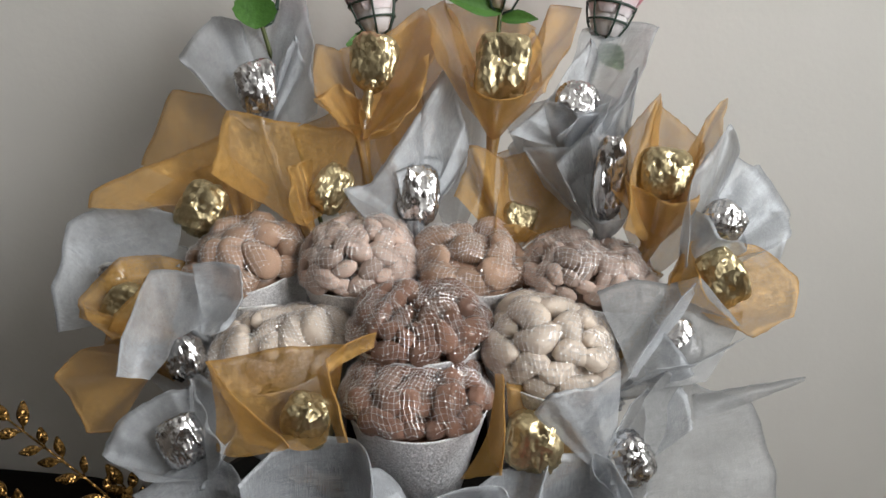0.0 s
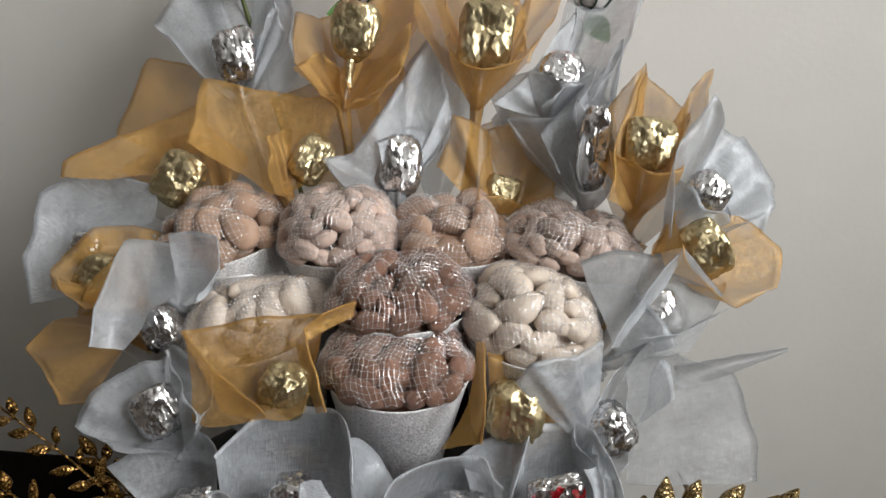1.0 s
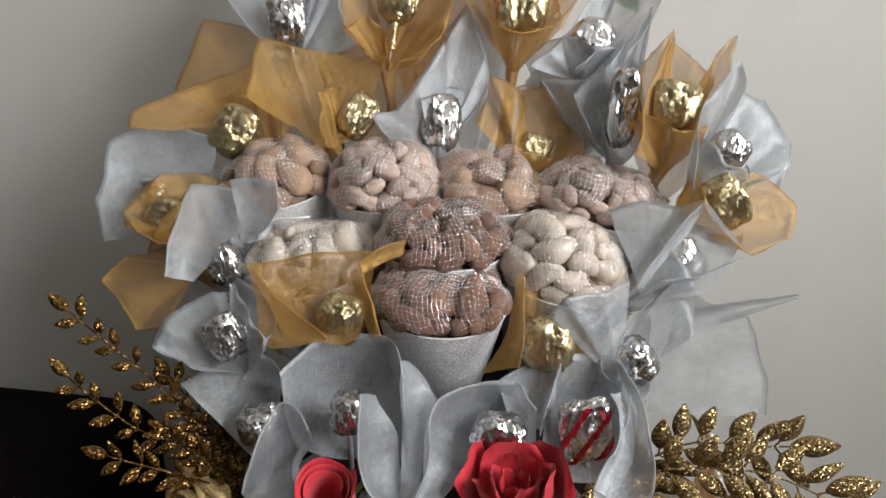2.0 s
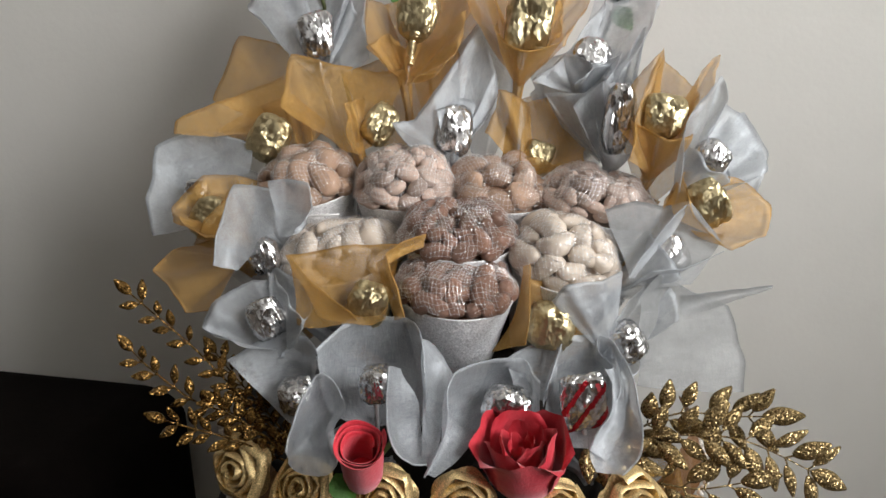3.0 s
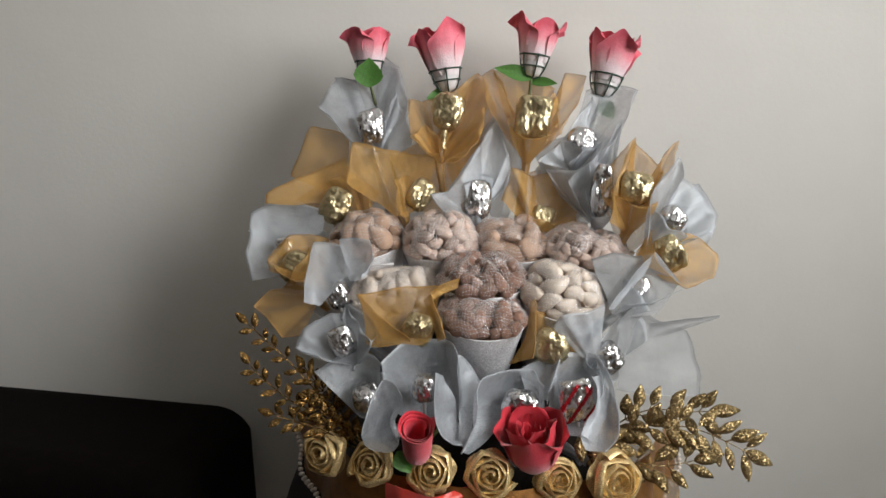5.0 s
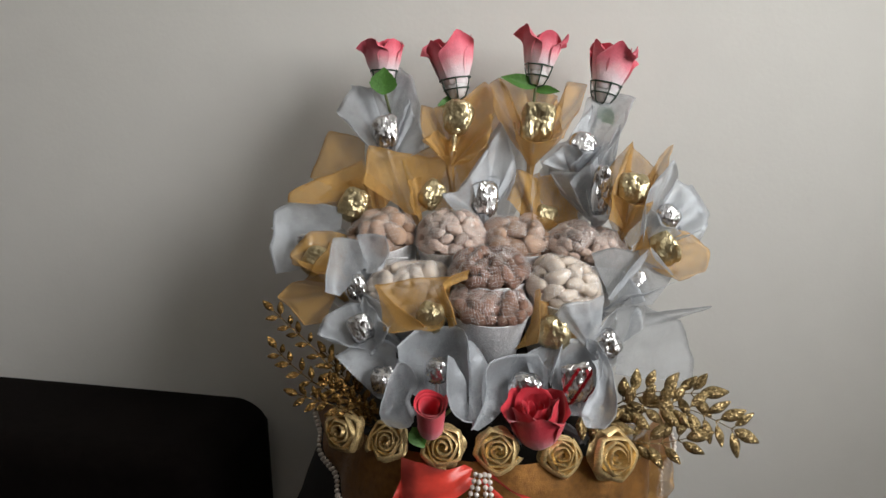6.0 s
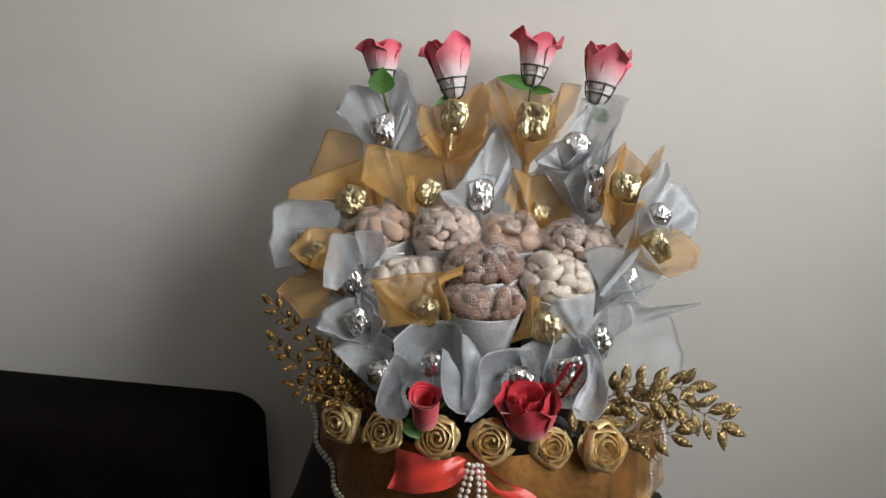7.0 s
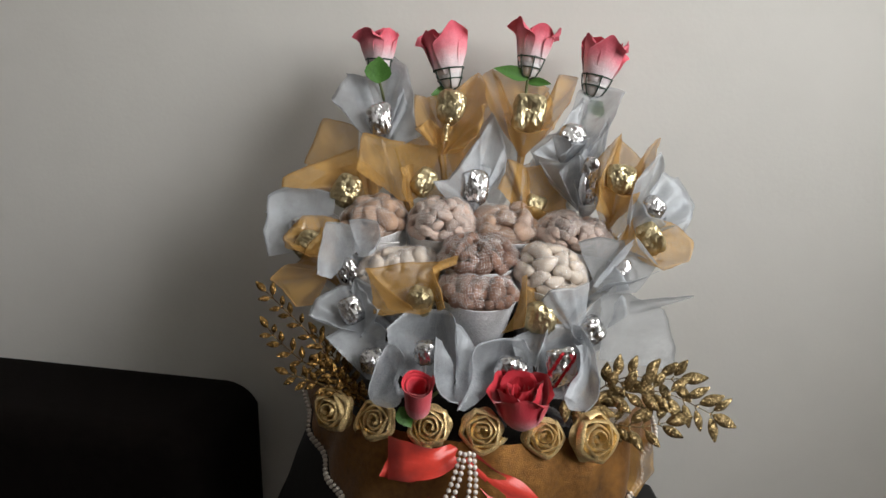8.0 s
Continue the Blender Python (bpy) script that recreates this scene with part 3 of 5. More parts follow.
def twisted(run, seed):
    """A loose twist of cloth, narrow at the tie and fluted."""
    rows = []
    for i, p in enumerate(run):
        d = (run[min(i + 1, 4)] - run[max(i - 1, 0)]).normalized()
        a1 = d.orthogonal().normalized()
        b1 = d.cross(a1)
        r0 = (0.0052, 0.0030, 0.0046, 0.0062, 0.0080)[i]
        rows.append([p + (a1 * math.cos(t * math.pi / 12) + b1 * math.sin(t * math.pi / 12)) * r0 * (1 + 0.25 * math.sin(5 * t * math.pi / 12 + i + seed)) for t in range(24)])
    return grid(bmesh.new(), rows, True)


def sheet(base, hem, soft, seed, flare=0.72, pleat=0.004, nv=16, steps=9, crumple=0.0022):
    """A square of stiff fabric, gathered at base, that fans out to its hem."""
    rnd = random.Random(seed)
    base = Vector(base)
    rim = curve_points(hem, steps, soft)
    nu = len(rim)
    mid = sum(rim, Vector()) / nu
    axis = (mid - base).normalized()
    ph, waves = rnd.uniform(0, 6), rnd.uniform(1.6, 3.2)
    off = Vector((seed * 1.7, seed * 0.9, 3.1))
    rows = []
    for i in range(nv + 1):
        v = 0.06 + 0.94 * i / nv
        row = []
        for j, p in enumerate(rim):
            d = p - base
            up = axis * d.dot(axis)
            side = d - up
            along = (rim[min(j + 1, nu - 1)] - rim[max(j - 1, 0)]).normalized()
            nrm = along.cross(axis)
            nrm = nrm.normalized() if nrm.length > 1e-4 else Vector((0, -1, 0))
            u = j / (nu - 1)
            q = base + up * v + side * v ** flare
            wave = pleat * v * math.sin(2 * math.pi * waves * u + ph) + 0.5 * pleat * math.sin(7 * u + 5 * v + ph)
            ease = 0.25 + 0.75 * math.sin(math.pi * min(1, v * 0.92)) if i == nv else 1
            q += nrm * wave * (0.55 if i == nv else 1) * ease + noise.noise_vector(q * 45 + off) * crumple * v
            if i == nv:
                q += noise.noise_vector(q * 400 + off) * 0.0007
            row.append(q)
        rows.append(row)
    # the cut edge curls over
    roll = []
    for d_in, d_out in ((0.0004, 0.0004), (0.0010, 0.0005)):
        row = []
        for j, p in enumerate(rows[-1]):
            back = (rows[-2][j] - p).normalized()
            along = (rows[-1][min(j + 1, nu - 1)] - rows[-1][max(j - 1, 0)]).normalized()
            row.append(p + back * d_in + along.cross(back).normalized() * d_out)
        roll.append(row)
    return grid(bmesh.new(), rows + roll)


def fold(hem, foot, bulge, seed, soft=1.0, crumple=0.0016, nv=14, steps=8):
    """A fold of stiff fabric between its hem and a lower line, hollowed towards the back, with a curled hem."""
    top, low = curve_points(hem, steps, soft), curve_points(foot, steps)
    n = len(top)
    off = Vector((seed * 1.3, seed * 0.7, 5.2))
    rows = []
    for i in range(nv + 1):
        v = i / nv
        row = []
        for j in range(n):
            p = low[j].lerp(top[j], v)
            along = (low[min(j + 1, n - 1)].lerp(top[min(j + 1, n - 1)], v) - low[max(j - 1, 0)].lerp(top[max(j - 1, 0)], v)).normalized()
            out = along.cross(top[j] - low[j])
            out = out.normalized() if out.length > 1e-9 else Vector((0, 1, 0))
            if out.y < 0:
                out.negate()
            ends = 0.3 + 0.7 * math.sin(math.pi * j / (n - 1))
            row.append(p + out * bulge * math.sin(math.pi * v) * ends + noise.noise_vector(p * 45 + off) * crumple + noise.noise_vector(p * 160 + off) * crumple * 0.25)
        rows.append(row)
    for d_in, d_out in ((0.0003, 0.0008), (0.0012, 0.0011), (0.0019, 0.0004)):
        row = []
        for j, p in enumerate(rows[nv]):
            back = (rows[nv - 1][j] - p).normalized()
            along = (rows[nv][min(j + 1, n - 1)] - rows[nv][max(j - 1, 0)]).normalized()
            row.append(p + back * d_in + along.cross(back).normalized() * d_out)
        rows.append(row)
    return grid(bmesh.new(), rows)


WRAP_COUNT = [0]
LABELS = {"silver": "silver foil candy on a stick in a silver organza wrap", "gold": "gold foil candy on a stick in a gold organza wrap"}


def wrap(tone, base, candy, sheets, boxy=3.0, taper=0.0, soft=0.25, tail=False, flare=0.72, pleat=0.0026, label="", collar=True, print_band=False, crumple=0.0022, thick=0.024, folds=(), cloth="", fold_soft=0.35):
    """candy: centre, width, height, or None. sheets: hems, each a run of corners."""
    WRAP_COUNT[0] += 1
    k = WRAP_COUNT[0]
    base = Vector(base)
    ob = thing("wrapped_candy" if candy else "fabric_wrap", base, label or (LABELS[tone] if candy else "empty " + tone + " organza wrap on a stick"), "candy" if candy else "fabric wrap", "candies of the bouquet")
    foot = Vector((POT.x + 0.35 * (base.x - POT.x), POT.y + 0.3 * (base.y - POT.y), 0.78))
    if candy:
        c, w, h = Vector(candy[0]), candy[1], candy[2]
        up = (c - base).normalized()
        part("candy", crumpled(c, up, (w, h, min(w, thick)), boxy, taper, k), tone + "_foil", ob, tone + " foil wrapper")
        if tail:
            lo = c - up * h * 0.48
            part("twist", lathe(bmesh.new(), ((0.006, 0.006), (0.003, 0.0), (0.0042, -0.006), (0.003, -0.012), (0.0046, -0.020), (0.001, -0.021)), 9, axes(lo, up)), tone + "_foil", ob, "", False)
        part("stick", tube(bmesh.new(), [c - up * h * 0.3, base, base.lerp(foot, 0.5), foot], 0.0016, 6), "stick", ob)
    else:
        part("stick", tube(bmesh.new(), [base, base.lerp(foot, 0.5), foot], 0.0016, 6), "stick", ob)
    # the cloth runs on below the gather, twisted round the stick
    run = [base.lerp(foot, t) for t in (-0.03, 0.08, 0.2, 0.34, 0.48)]
    part("gathered_tail", twisted(run, k), tone + "_tulle", ob)
    if candy and print_band:
        part("print", crumpled(c, up, (w * 1.02, h * 1.02, min(w, thick) * 1.04), boxy, taper, k, True), "red_print", ob, "red printed band", False)
    if candy and collar:
        m = axes(c, up)
        hem = [m @ Vector((0.72 * w * math.sin(a), -0.72 * max(w, 0.024) * math.cos(a), h * (-0.10 - 0.36 * math.cos(a) + 0.07 * math.sin(5 * a + k)))) for a in [radians(d) for d in (-115, -75, -35, 0, 40, 80, 120)]]
        part("wrap", sheet(base - up * 0.006, hem, 0.8, k * 11 + 9, 0.7, 0.002), tone + "_tulle", ob)
    for s, hem in enumerate(sheets):
        part("wrap", sheet(base, hem, soft, k * 11 + s, flare, pleat, crumple=crumple), tone + "_tulle", ob)
    for s, (hem, foot_line, bulge) in enumerate(folds):
        part("wrap", fold(hem, foot_line, bulge, k * 13 + s, fold_soft), cloth or tone + "_tulle", ob)
    return ob


# ---- nuts in netted paper cones ----
def nut_mesh(kind, seed):
    rnd = random.Random(seed)
    bm = bmesh.new()
    bmesh.ops.create_icosphere(bm, subdivisions=3, radius=1.0)
    off = Vector((seed * 2.3, 1.1, seed))
    for v in bm.verts:
        c = v.co.copy()
        c *= 1 + 0.10 * noise.noise(c * 1.6 + off) + 0.05 * noise.noise(c * 4 + off)
        if kind == "cashew":
            c.y += 0.5 * c.x * c.x - 0.2
        if kind == "pistachio":
            c.z -= 0.22 * max(0, 0.25 - abs(c.y)) * 4 * max(c.z, 0)
        if kind in ("almond", "walnut"):
            ribs = 1 + 0.035 * math.sin(8 * math.atan2(c.z, c.y) + seed) + 0.03 * noise.noise(Vector((c.x * 1.5, c.y * 6, c.z * 6)) + off)
            c.y, c.z = c.y * ribs * (1 - 0.28 * c.x), c.z * ribs * (1 - 0.28 * c.x)
        v.co = c
    me = bpy.data.meshes.new("nut")
    bm.to_mesh(me)
    bm.free()
    me.shade_smooth()
    me.materials.append(M[kind])
    return me


NUTS = {"almond": (0.0108, 0.0072, 0.0064), "walnut": (0.0140, 0.0098, 0.0085), "pistachio": (0.0095, 0.0062, 0.0054), "cashew": (0.0140, 0.0090, 0.0078)}
WORDS = {"almond": "brown nuts", "walnut": "tan nuts", "pistachio": "pinkish nuts in the shell", "cashew": "cream coloured nuts"}


def nut_cone(at, up, kind, dome, seed, wide=1.0, radius=0.041, spin=0.0, dent=(0.0, 0.0)):
    """at: the middle of the cone's rim. dome: how high the nuts stand over it."""
    rnd = random.Random(seed)
    m = axes(at, up) @ pose(0, 0, 0, 0, 0, spin)
    ob = thing("nut_cone", at, WORDS[kind] + " netted on a silver glitter paper cone", "nut cone", "nut cones of the bouquet")
    deep = 0.085
    part("cone", lathe(bmesh.new(), ((0.0, -deep), (radius * 0.46, -deep), (radius * 0.945, -0.001), (radius * 0.96, 0.0), (radius * 0.945, 0.0005), (radius * 0.92, -0.002), (radius * 0.5, -deep * 0.8), (0.0, -deep * 0.8)), 48, m), "silver_paper", ob, "silver glitter paper cone")
    meshes = [nut_mesh(kind, seed * 5 + i) for i in range(3)]
    a, b, c = NUTS[kind]
    spots = []
    tries = 0
    rx, ry = radius * wide * 0.99, radius * 0.99
    big = {"almond": 0.92, "walnut": 0.98, "pistachio": 0.95, "cashew": 0.92}[kind]
    while tries < 5000:
        tries += 1
        th, ph = rnd.uniform(0, 2 * math.pi), math.acos(rnd.uniform(0.0, 1))
        s = rnd.uniform(0.75, 1.25) * big
        x, y, z = math.sin(ph) * math.cos(th), math.sin(ph) * math.sin(th), math.cos(ph)
        lump = 1 + 0.26 * noise.noise(Vector((x * 1.5 + seed * 3.3, y * 1.5, z * 1.5))) * z
        # a bulging bag with full shoulders, and a dip where it folds
        full = (abs(x) ** 2.7 + abs(y) ** 2.7 + abs(z) ** 2.7) ** (-1 / 2.7)
        dip = 1 - dent[1] * math.exp(-((x - dent[0]) / 0.26) ** 2)
        p = Vector((x * (rx - b * 0.9) * full, y * (ry - b * 0.9) * full, max(0.0045, z * (dome - c) * full * lump * dip)))
        if all((p - q).length > (s + r) * b * 0.79 for q, r in spots):
            spots.append((p, s))
    placed = []
    for p, s in spots:
        o = new("nut", rnd.choice(meshes))
        o.parent = ob
        n = Vector((p.x / rx, p.y / ry, p.z / dome)).normalized()
        side = Vector((-n.y, n.x, 0.0))
        side = side.normalized() if side.length > 1e-3 else Vector((1, 0, 0))
        low = p.z < 0.012
        q = Matrix((side, n.cross(side), n)).transposed().to_4x4() @ pose(0, 0, 0, rnd.uniform(-10, 10), rnd.uniform(-10, 10), rnd.uniform(-25, 25) if low else rnd.uniform(0, 360))
        placed.append(Matrix.Translation(p) @ q @ Matrix.Diagonal((a * s, b * s, c * s, 1)))
        o.matrix_local = Matrix.Translation(-Vector(at)) @ m @ placed[-1]
    core = bmesh.new()
    bmesh.ops.create_icosphere(core, subdivisions=3, radius=1.0)
    core.transform(m @ Matrix.Translation((0, 0, -0.004)) @ Matrix.Diagonal((rx * 0.8, ry * 0.78, dome * 0.76, 1)))
    part("nut_filling", core, kind, ob)
    # the net follows the nuts, stretched over their tops
    # its cords run from side to side and from front to back
    nu, nv = 38, 42
    eye = Vector((0, 0, -0.004))
    rays = []
    for i in range(nv + 1):
        for j in range(nu):
            a1 = radians(-4 + 188 * j / (nu - 1)) + 0.025 * math.sin(i * 0.9 + seed) + rnd.uniform(-0.016, 0.016)
            lat = radians(-79 + 158 * i / nv + 5 * math.sin(j * 0.35 + seed)) + rnd.uniform(-0.014, 0.014)
            rays.append((math.sin(lat), -math.cos(lat) * math.cos(a1), math.cos(lat) * math.sin(a1)))
    rays = np.array(rays)
    far = np.zeros(len(rays))
    for k in placed:
        back = np.array(k.inverted())
        o, d = back[:3, :3] @ np.array(eye) + back[:3, 3], rays @ back[:3, :3].T
        dd, od = (d * d).sum(1), d @ o
        disc = od * od - dd * (o @ o - 1.0)
        far = np.maximum(far, np.where(disc > 0, (-od + np.sqrt(np.maximum(disc, 0))) / dd, 0))
    raw = [[(Vector(rays[i * nu + j]), float(far[i * nu + j])) for j in range(nu)] for i in range(nv + 1)]
    pts = []
    for i in range(nv + 1):
        row = []
        for j in range(nu):
            near = [raw[i][j][1], raw[i][min(j + 1, nu - 1)][1], raw[i][max(j - 1, 0)][1], raw[max(i - 1, 0)][j][1], raw[min(i + 1, nv)][j][1]]
            r = 0.5 * max(near) + 0.5 * sum(near) / 5 + 0.0005
            row.append(m @ (eye + raw[i][j][0] * max(r, 0.018)))
        pts.append(row)
    part("film", grid(bmesh.new(), [[p - (p - m.translation).normalized() * 0.0004 for p in row] for row in pts]), "film", ob, "clear shiny film")
    verts, faces = [], []
    for i in range(nv):
        for j in range(nu):
            for p, q in ((pts[i][j], pts[i + 1][j]), (pts[i][j], pts[i][min(j + 1, nu - 1)])):
                d = (q - p)
                if d.length < 1e-5:
                    continue
                s = d.cross(p - m.translation).normalized() * 0.0001
                t = d.normalized().cross(s)
                n0 = len(verts)
                for e in (p, q):
                    verts += [e + s, e - 0.5 * s + 0.87 * t, e - 0.5 * s - 0.87 * t]
                faces += [(n0, n0 + 1, n0 + 4, n0 + 3), (n0 + 1, n0 + 2, n0 + 5, n0 + 4), (n0 + 2, n0, n0 + 3, n0 + 5)]
    me = bpy.data.meshes.new("net")
    me.from_pydata([v - Vector(at) for v in verts], [], faces)
    me.materials.append(M["net"])
    net = new("net", me)
    net.parent = ob
    tagged(net, "fine silver net")
    # bright flakes at some of the knots, added as the net's glints
    verts, faces = [], []
    for i in range(1, nv):
        for j in range(nu):
            if rnd.random() < 0.75:
                p = pts[i][j]
                out = (p - m.translation).normalized()
                t = (out + Vector((rnd.uniform(-1, 1), rnd.uniform(-1, 1), rnd.uniform(-1, 1))) * 0.5).normalized()
                a1 = t.orthogonal().normalized()
                b1 = t.cross(a1)
                r = rnd.uniform(0.0003, 0.0008)
                n0 = len(verts)
                q = p + out * 0.0004
                verts += [q + a1 * r, q + b1 * r * 0.7, q - a1 * r, q - b1 * r * 0.7, q - t * 0.0002]
                faces += [(n0, n0 + 1, n0 + 2, n0 + 3), (n0, n0 + 1, n0 + 4), (n0 + 1, n0 + 2, n0 + 4), (n0 + 2, n0 + 3, n0 + 4), (n0 + 3, n0, n0 + 4)]
    me = bpy.data.meshes.new("net_glints")
    me.from_pydata([v - Vector(at) for v in verts], [], faces)
    me.materials.append(M["flake"])
    flakes = tagged(new("net_glints", me), kind="stuff")
    flakes.parent = net


# ---- roses ----
def petal(bm, m, radius, height, turn, span, open_, curl, seed, root=0.35, point=0.16):
    rnd = random.Random(seed)
    off = Vector((seed, seed * 0.7, 0))
    rows = []
    lean = rnd.uniform(-0.05, 0.05)
    for i in range(13):
        v = i / 12
        wide = span * (0.55 + 0.45 * math.sin(math.pi * min(1, v * 0.75 + 0.1))) * (1 - 0.28 * max(0, v - 0.75) / 0.25)
        row = []
        for j in range(13):
            u = j / 6 - 1
            r = radius * (root + (1 - root) * math.sin(min(1, v * 1.25) * math.pi / 2) ** 0.8) + open_ * v * v
            r += curl * max(0, v - 0.72) ** 1.5 * (1 + 1.6 * abs(u) ** 2) + 0.0016 * abs(u) ** 3 * v
            z = height * v - height * point * abs(u) ** 2.6 * v - curl * 0.5 * max(0, v - 0.8) * abs(u) * 2
            a = turn + u * wide + lean * v
            p = Vector((r * math.cos(a), r * math.sin(a), z)) + (noise.noise_vector(Vector((u * 1.5, v * 2, 0)) + off) * 0.0030 + noise.noise_vector(Vector((u * 5, v * 4, 2)) + off) * 0.0010) * v
            row.append(m @ p)
        rows.append(row)
    return grid(bm, rows)


def bud_rose(at, up, width, height, spin, seed, leaf_turn, leaf_size, foot, leaf_wide=0.62):
    """A half-open cloth rosebud in a wire cage, on a stem."""
    m = axes(at, up) @ pose(0, 0, 0, 0, 0, spin)
    ob = thing("rosebud", at, "coral and white cloth rosebud in a green wire cage", "rose", "rosebuds on top")
    R = width * 0.40
    z0 = 0.010
    for k in range(3):
        part("petal", petal(bmesh.new(), m @ pose(0, 0, z0), R * 0.62, height * 0.97, k * 2.1 + 0.5, 1.25, R * 0.16, 0.006, seed + k, 0.7), "coral", ob)
    for k in range(5):
        part("petal", petal(bmesh.new(), m @ pose(0, 0, z0), R * (0.90 + 0.05 * (k % 2)), height * (1.0 + 0.05 * math.sin(k * 2.2 + seed)), k * 2 * math.pi / 5, 0.95, R * (0.12, 0.20, 0.10, 0.22, 0.14)[k], (0.008, 0.024, 0.010, 0.018, 0.008)[k], seed + 10 + k, 0.66), "coral", ob)
    part("bud_base", lathe(bmesh.new(), ((0.0, -0.006), (R * 0.38, -0.005), (R * 0.54, 0.004), (R * 0.62, 0.016), (0.0, 0.017)), 24, m), "white_bud", ob, "white bud base")
    cage = part("wire_cage", tube(bmesh.new(), [m @ Vector((R * 0.76 * math.cos(t * math.pi / 12), R * 0.76 * math.sin(t * math.pi / 12), 0.017)) for t in range(24)], 0.0010, 6, True), "wire", ob, "dark green wire cage")
    part("ring", tube(bmesh.new(), [m @ Vector((R * 0.62 * math.cos(t * math.pi / 12), R * 0.62 * math.sin(t * math.pi / 12), 0.005)) for t in range(24)], 0.0009, 6, True), "wire", cage)
    for k in range(6):
        a = k * math.pi / 3 + 0.35
        part("bar", tube(bmesh.new(), [m @ Vector((r * R * math.cos(a), r * R * math.sin(a), z)) for r, z in ((0.78, 0.0185), (0.73, 0.012), (0.63, 0.004), (0.43, -0.005), (0.12, -0.008))], 0.0009, 5), "wire", cage)
    foot = Vector(foot)
    root = m @ Vector((0, 0, -0.006))
    part("stem", tube(bmesh.new(), curve_points([root, root.lerp(foot, 0.4) + Vector((0, 0.006, 0)), foot], 6), 0.0018, 7), "stem", ob)
    part("leaf", cloth_leaf(m @ Vector((0, 0, -0.012)) + Vector((0, -0.018, 0)) * (leaf_turn[2] > 0.5), leaf_turn, leaf_size, seed, leaf_wide), "leaf", ob, "green cloth leaf")


def cloth_leaf(at, way, size, seed, wide=0.62, face=(0, -1, 0.4)):
    d = Vector(way).normalized()
    n = (Vector(face) - d * d.dot(Vector(face))).normalized()
    s = d.cross(n)
    at = Vector(at)
    rows = []
    for i in range(13):
        v = i / 12
        w = size * wide * math.sin(math.pi * v ** 0.8) * 0.62 + size * 0.015
        row = []
        for j in range(7):
            u = j / 3 - 1
            row.append(at + d * size * v + s * w * u * (1 + 0.05 * math.sin(v * 40 + seed)) + n * (-0.12 * size * v * v + 0.10 * size * (abs(u) - 0.4) * math.sin(math.pi * v) + 0.02 * size * math.sin(5 * v + u + seed)))
        rows.append(row)
    return grid(bmesh.new(), rows)


def open_rose(at, up, width, height, spin, seed, rings, label, foot):
    m = axes(at, up) @ pose(0, 0, 0, 0, 0, spin)
    ob = thing("rose", at, label, "rose")
    n = 0
    for k, (r, h, count, opening, curl, span) in enumerate(rings):
        for i in range(count):
            n += 1
            part("petal", petal(bmesh.new(), m, width / 2 * r, height * h, i * 2 * math.pi / count + k * 0.7, span, opening, curl, seed + n, 0.5, 0.10), "red", ob)
    part("bud_base", lathe(bmesh.new(), ((0.0, -0.004), (width * 0.16, -0.003), (width * 0.27, 0.004), (width * 0.3, 0.012), (0.0, 0.013)), 20, m), "stem", ob)
    part("stem", tube(bmesh.new(), [m @ Vector((0, 0, 0)), Vector(foot)], 0.0018, 7), "stem", ob)
    return ob


def rolled_rose(at, up, radius, height, label, foot):
    """One long petal strip rolled into an open tube."""
    m = axes(at, up)
    ob = thing("rose", at, label, "rose")
    turns, n = 3.1, 150
    rows = []
    for i in range(15):
        v = i / 14
        row = []
        for j in range(n + 1):
            q = j / n
            a = 2 * math.pi * turns * q
            r = radius * (0.46 + 0.48 * q ** 0.55) * (0.88 + 0.12 * math.sin(min(1, v * 1.3) * math.pi / 2))
            r *= 1 + 0.05 * math.cos(5 * a / 2 + 1) * q
            r += 0.0022 * max(0, v - 0.80) / 0.20 * (0.6 + 0.4 * q)
            z = height * v * (1 - 0.10 * (1 - q)) - 0.0042 * (max(0, v - 0.80) / 0.20) ** 2 + 0.0012 * v * math.sin(3.1 * a)
            row.append(m @ Vector((r * math.cos(a), r * math.sin(a), z)))
        rows.append(row)
    part("petal", grid(bmesh.new(), rows), "deep_red", ob)
    part("bud_base", lathe(bmesh.new(), ((0.0, -0.003), (radius * 0.5, -0.002), (radius * 0.82, 0.004), (radius * 0.5, 0.007), (0.0, 0.007)), 24, m), "deep_red", ob)
    part("stem", tube(bmesh.new(), [m @ Vector((0, 0, 0)), Vector(foot)], 0.0018, 7), "stem", ob)


# ---- glitter leaf sprays ----
def glitter_leaf(at, way, size, seed):
    rnd = random.Random(seed)
    face = Vector((rnd.uniform(-0.5, 0.5), -1, rnd.uniform(-0.2, 0.6)))
    d = Vector(way).normalized()
    n = (face - d * d.dot(face)).normalized()
    s = d.cross(n)
    rows, back = [], []
    for i in range(9):
        v = i / 8
        w = size * 0.23 * math.sin(math.pi * (v * 0.94 + 0.03) ** 0.85) + 0.0003
        row, low = [], []
        for j in range(5):
            u = j / 2 - 1
            q = Vector(at) + d * size * v + s * w * u + n * (0.13 * size * (1 - abs(u)) * math.sin(math.pi * v) - 0.16 * size * (v - 0.4) ** 2)
            row.append(q)
            low.append(q - n * 0.0009)
        rows.append(row + low[::-1])
    return grid(bmesh.new(), rows, True)


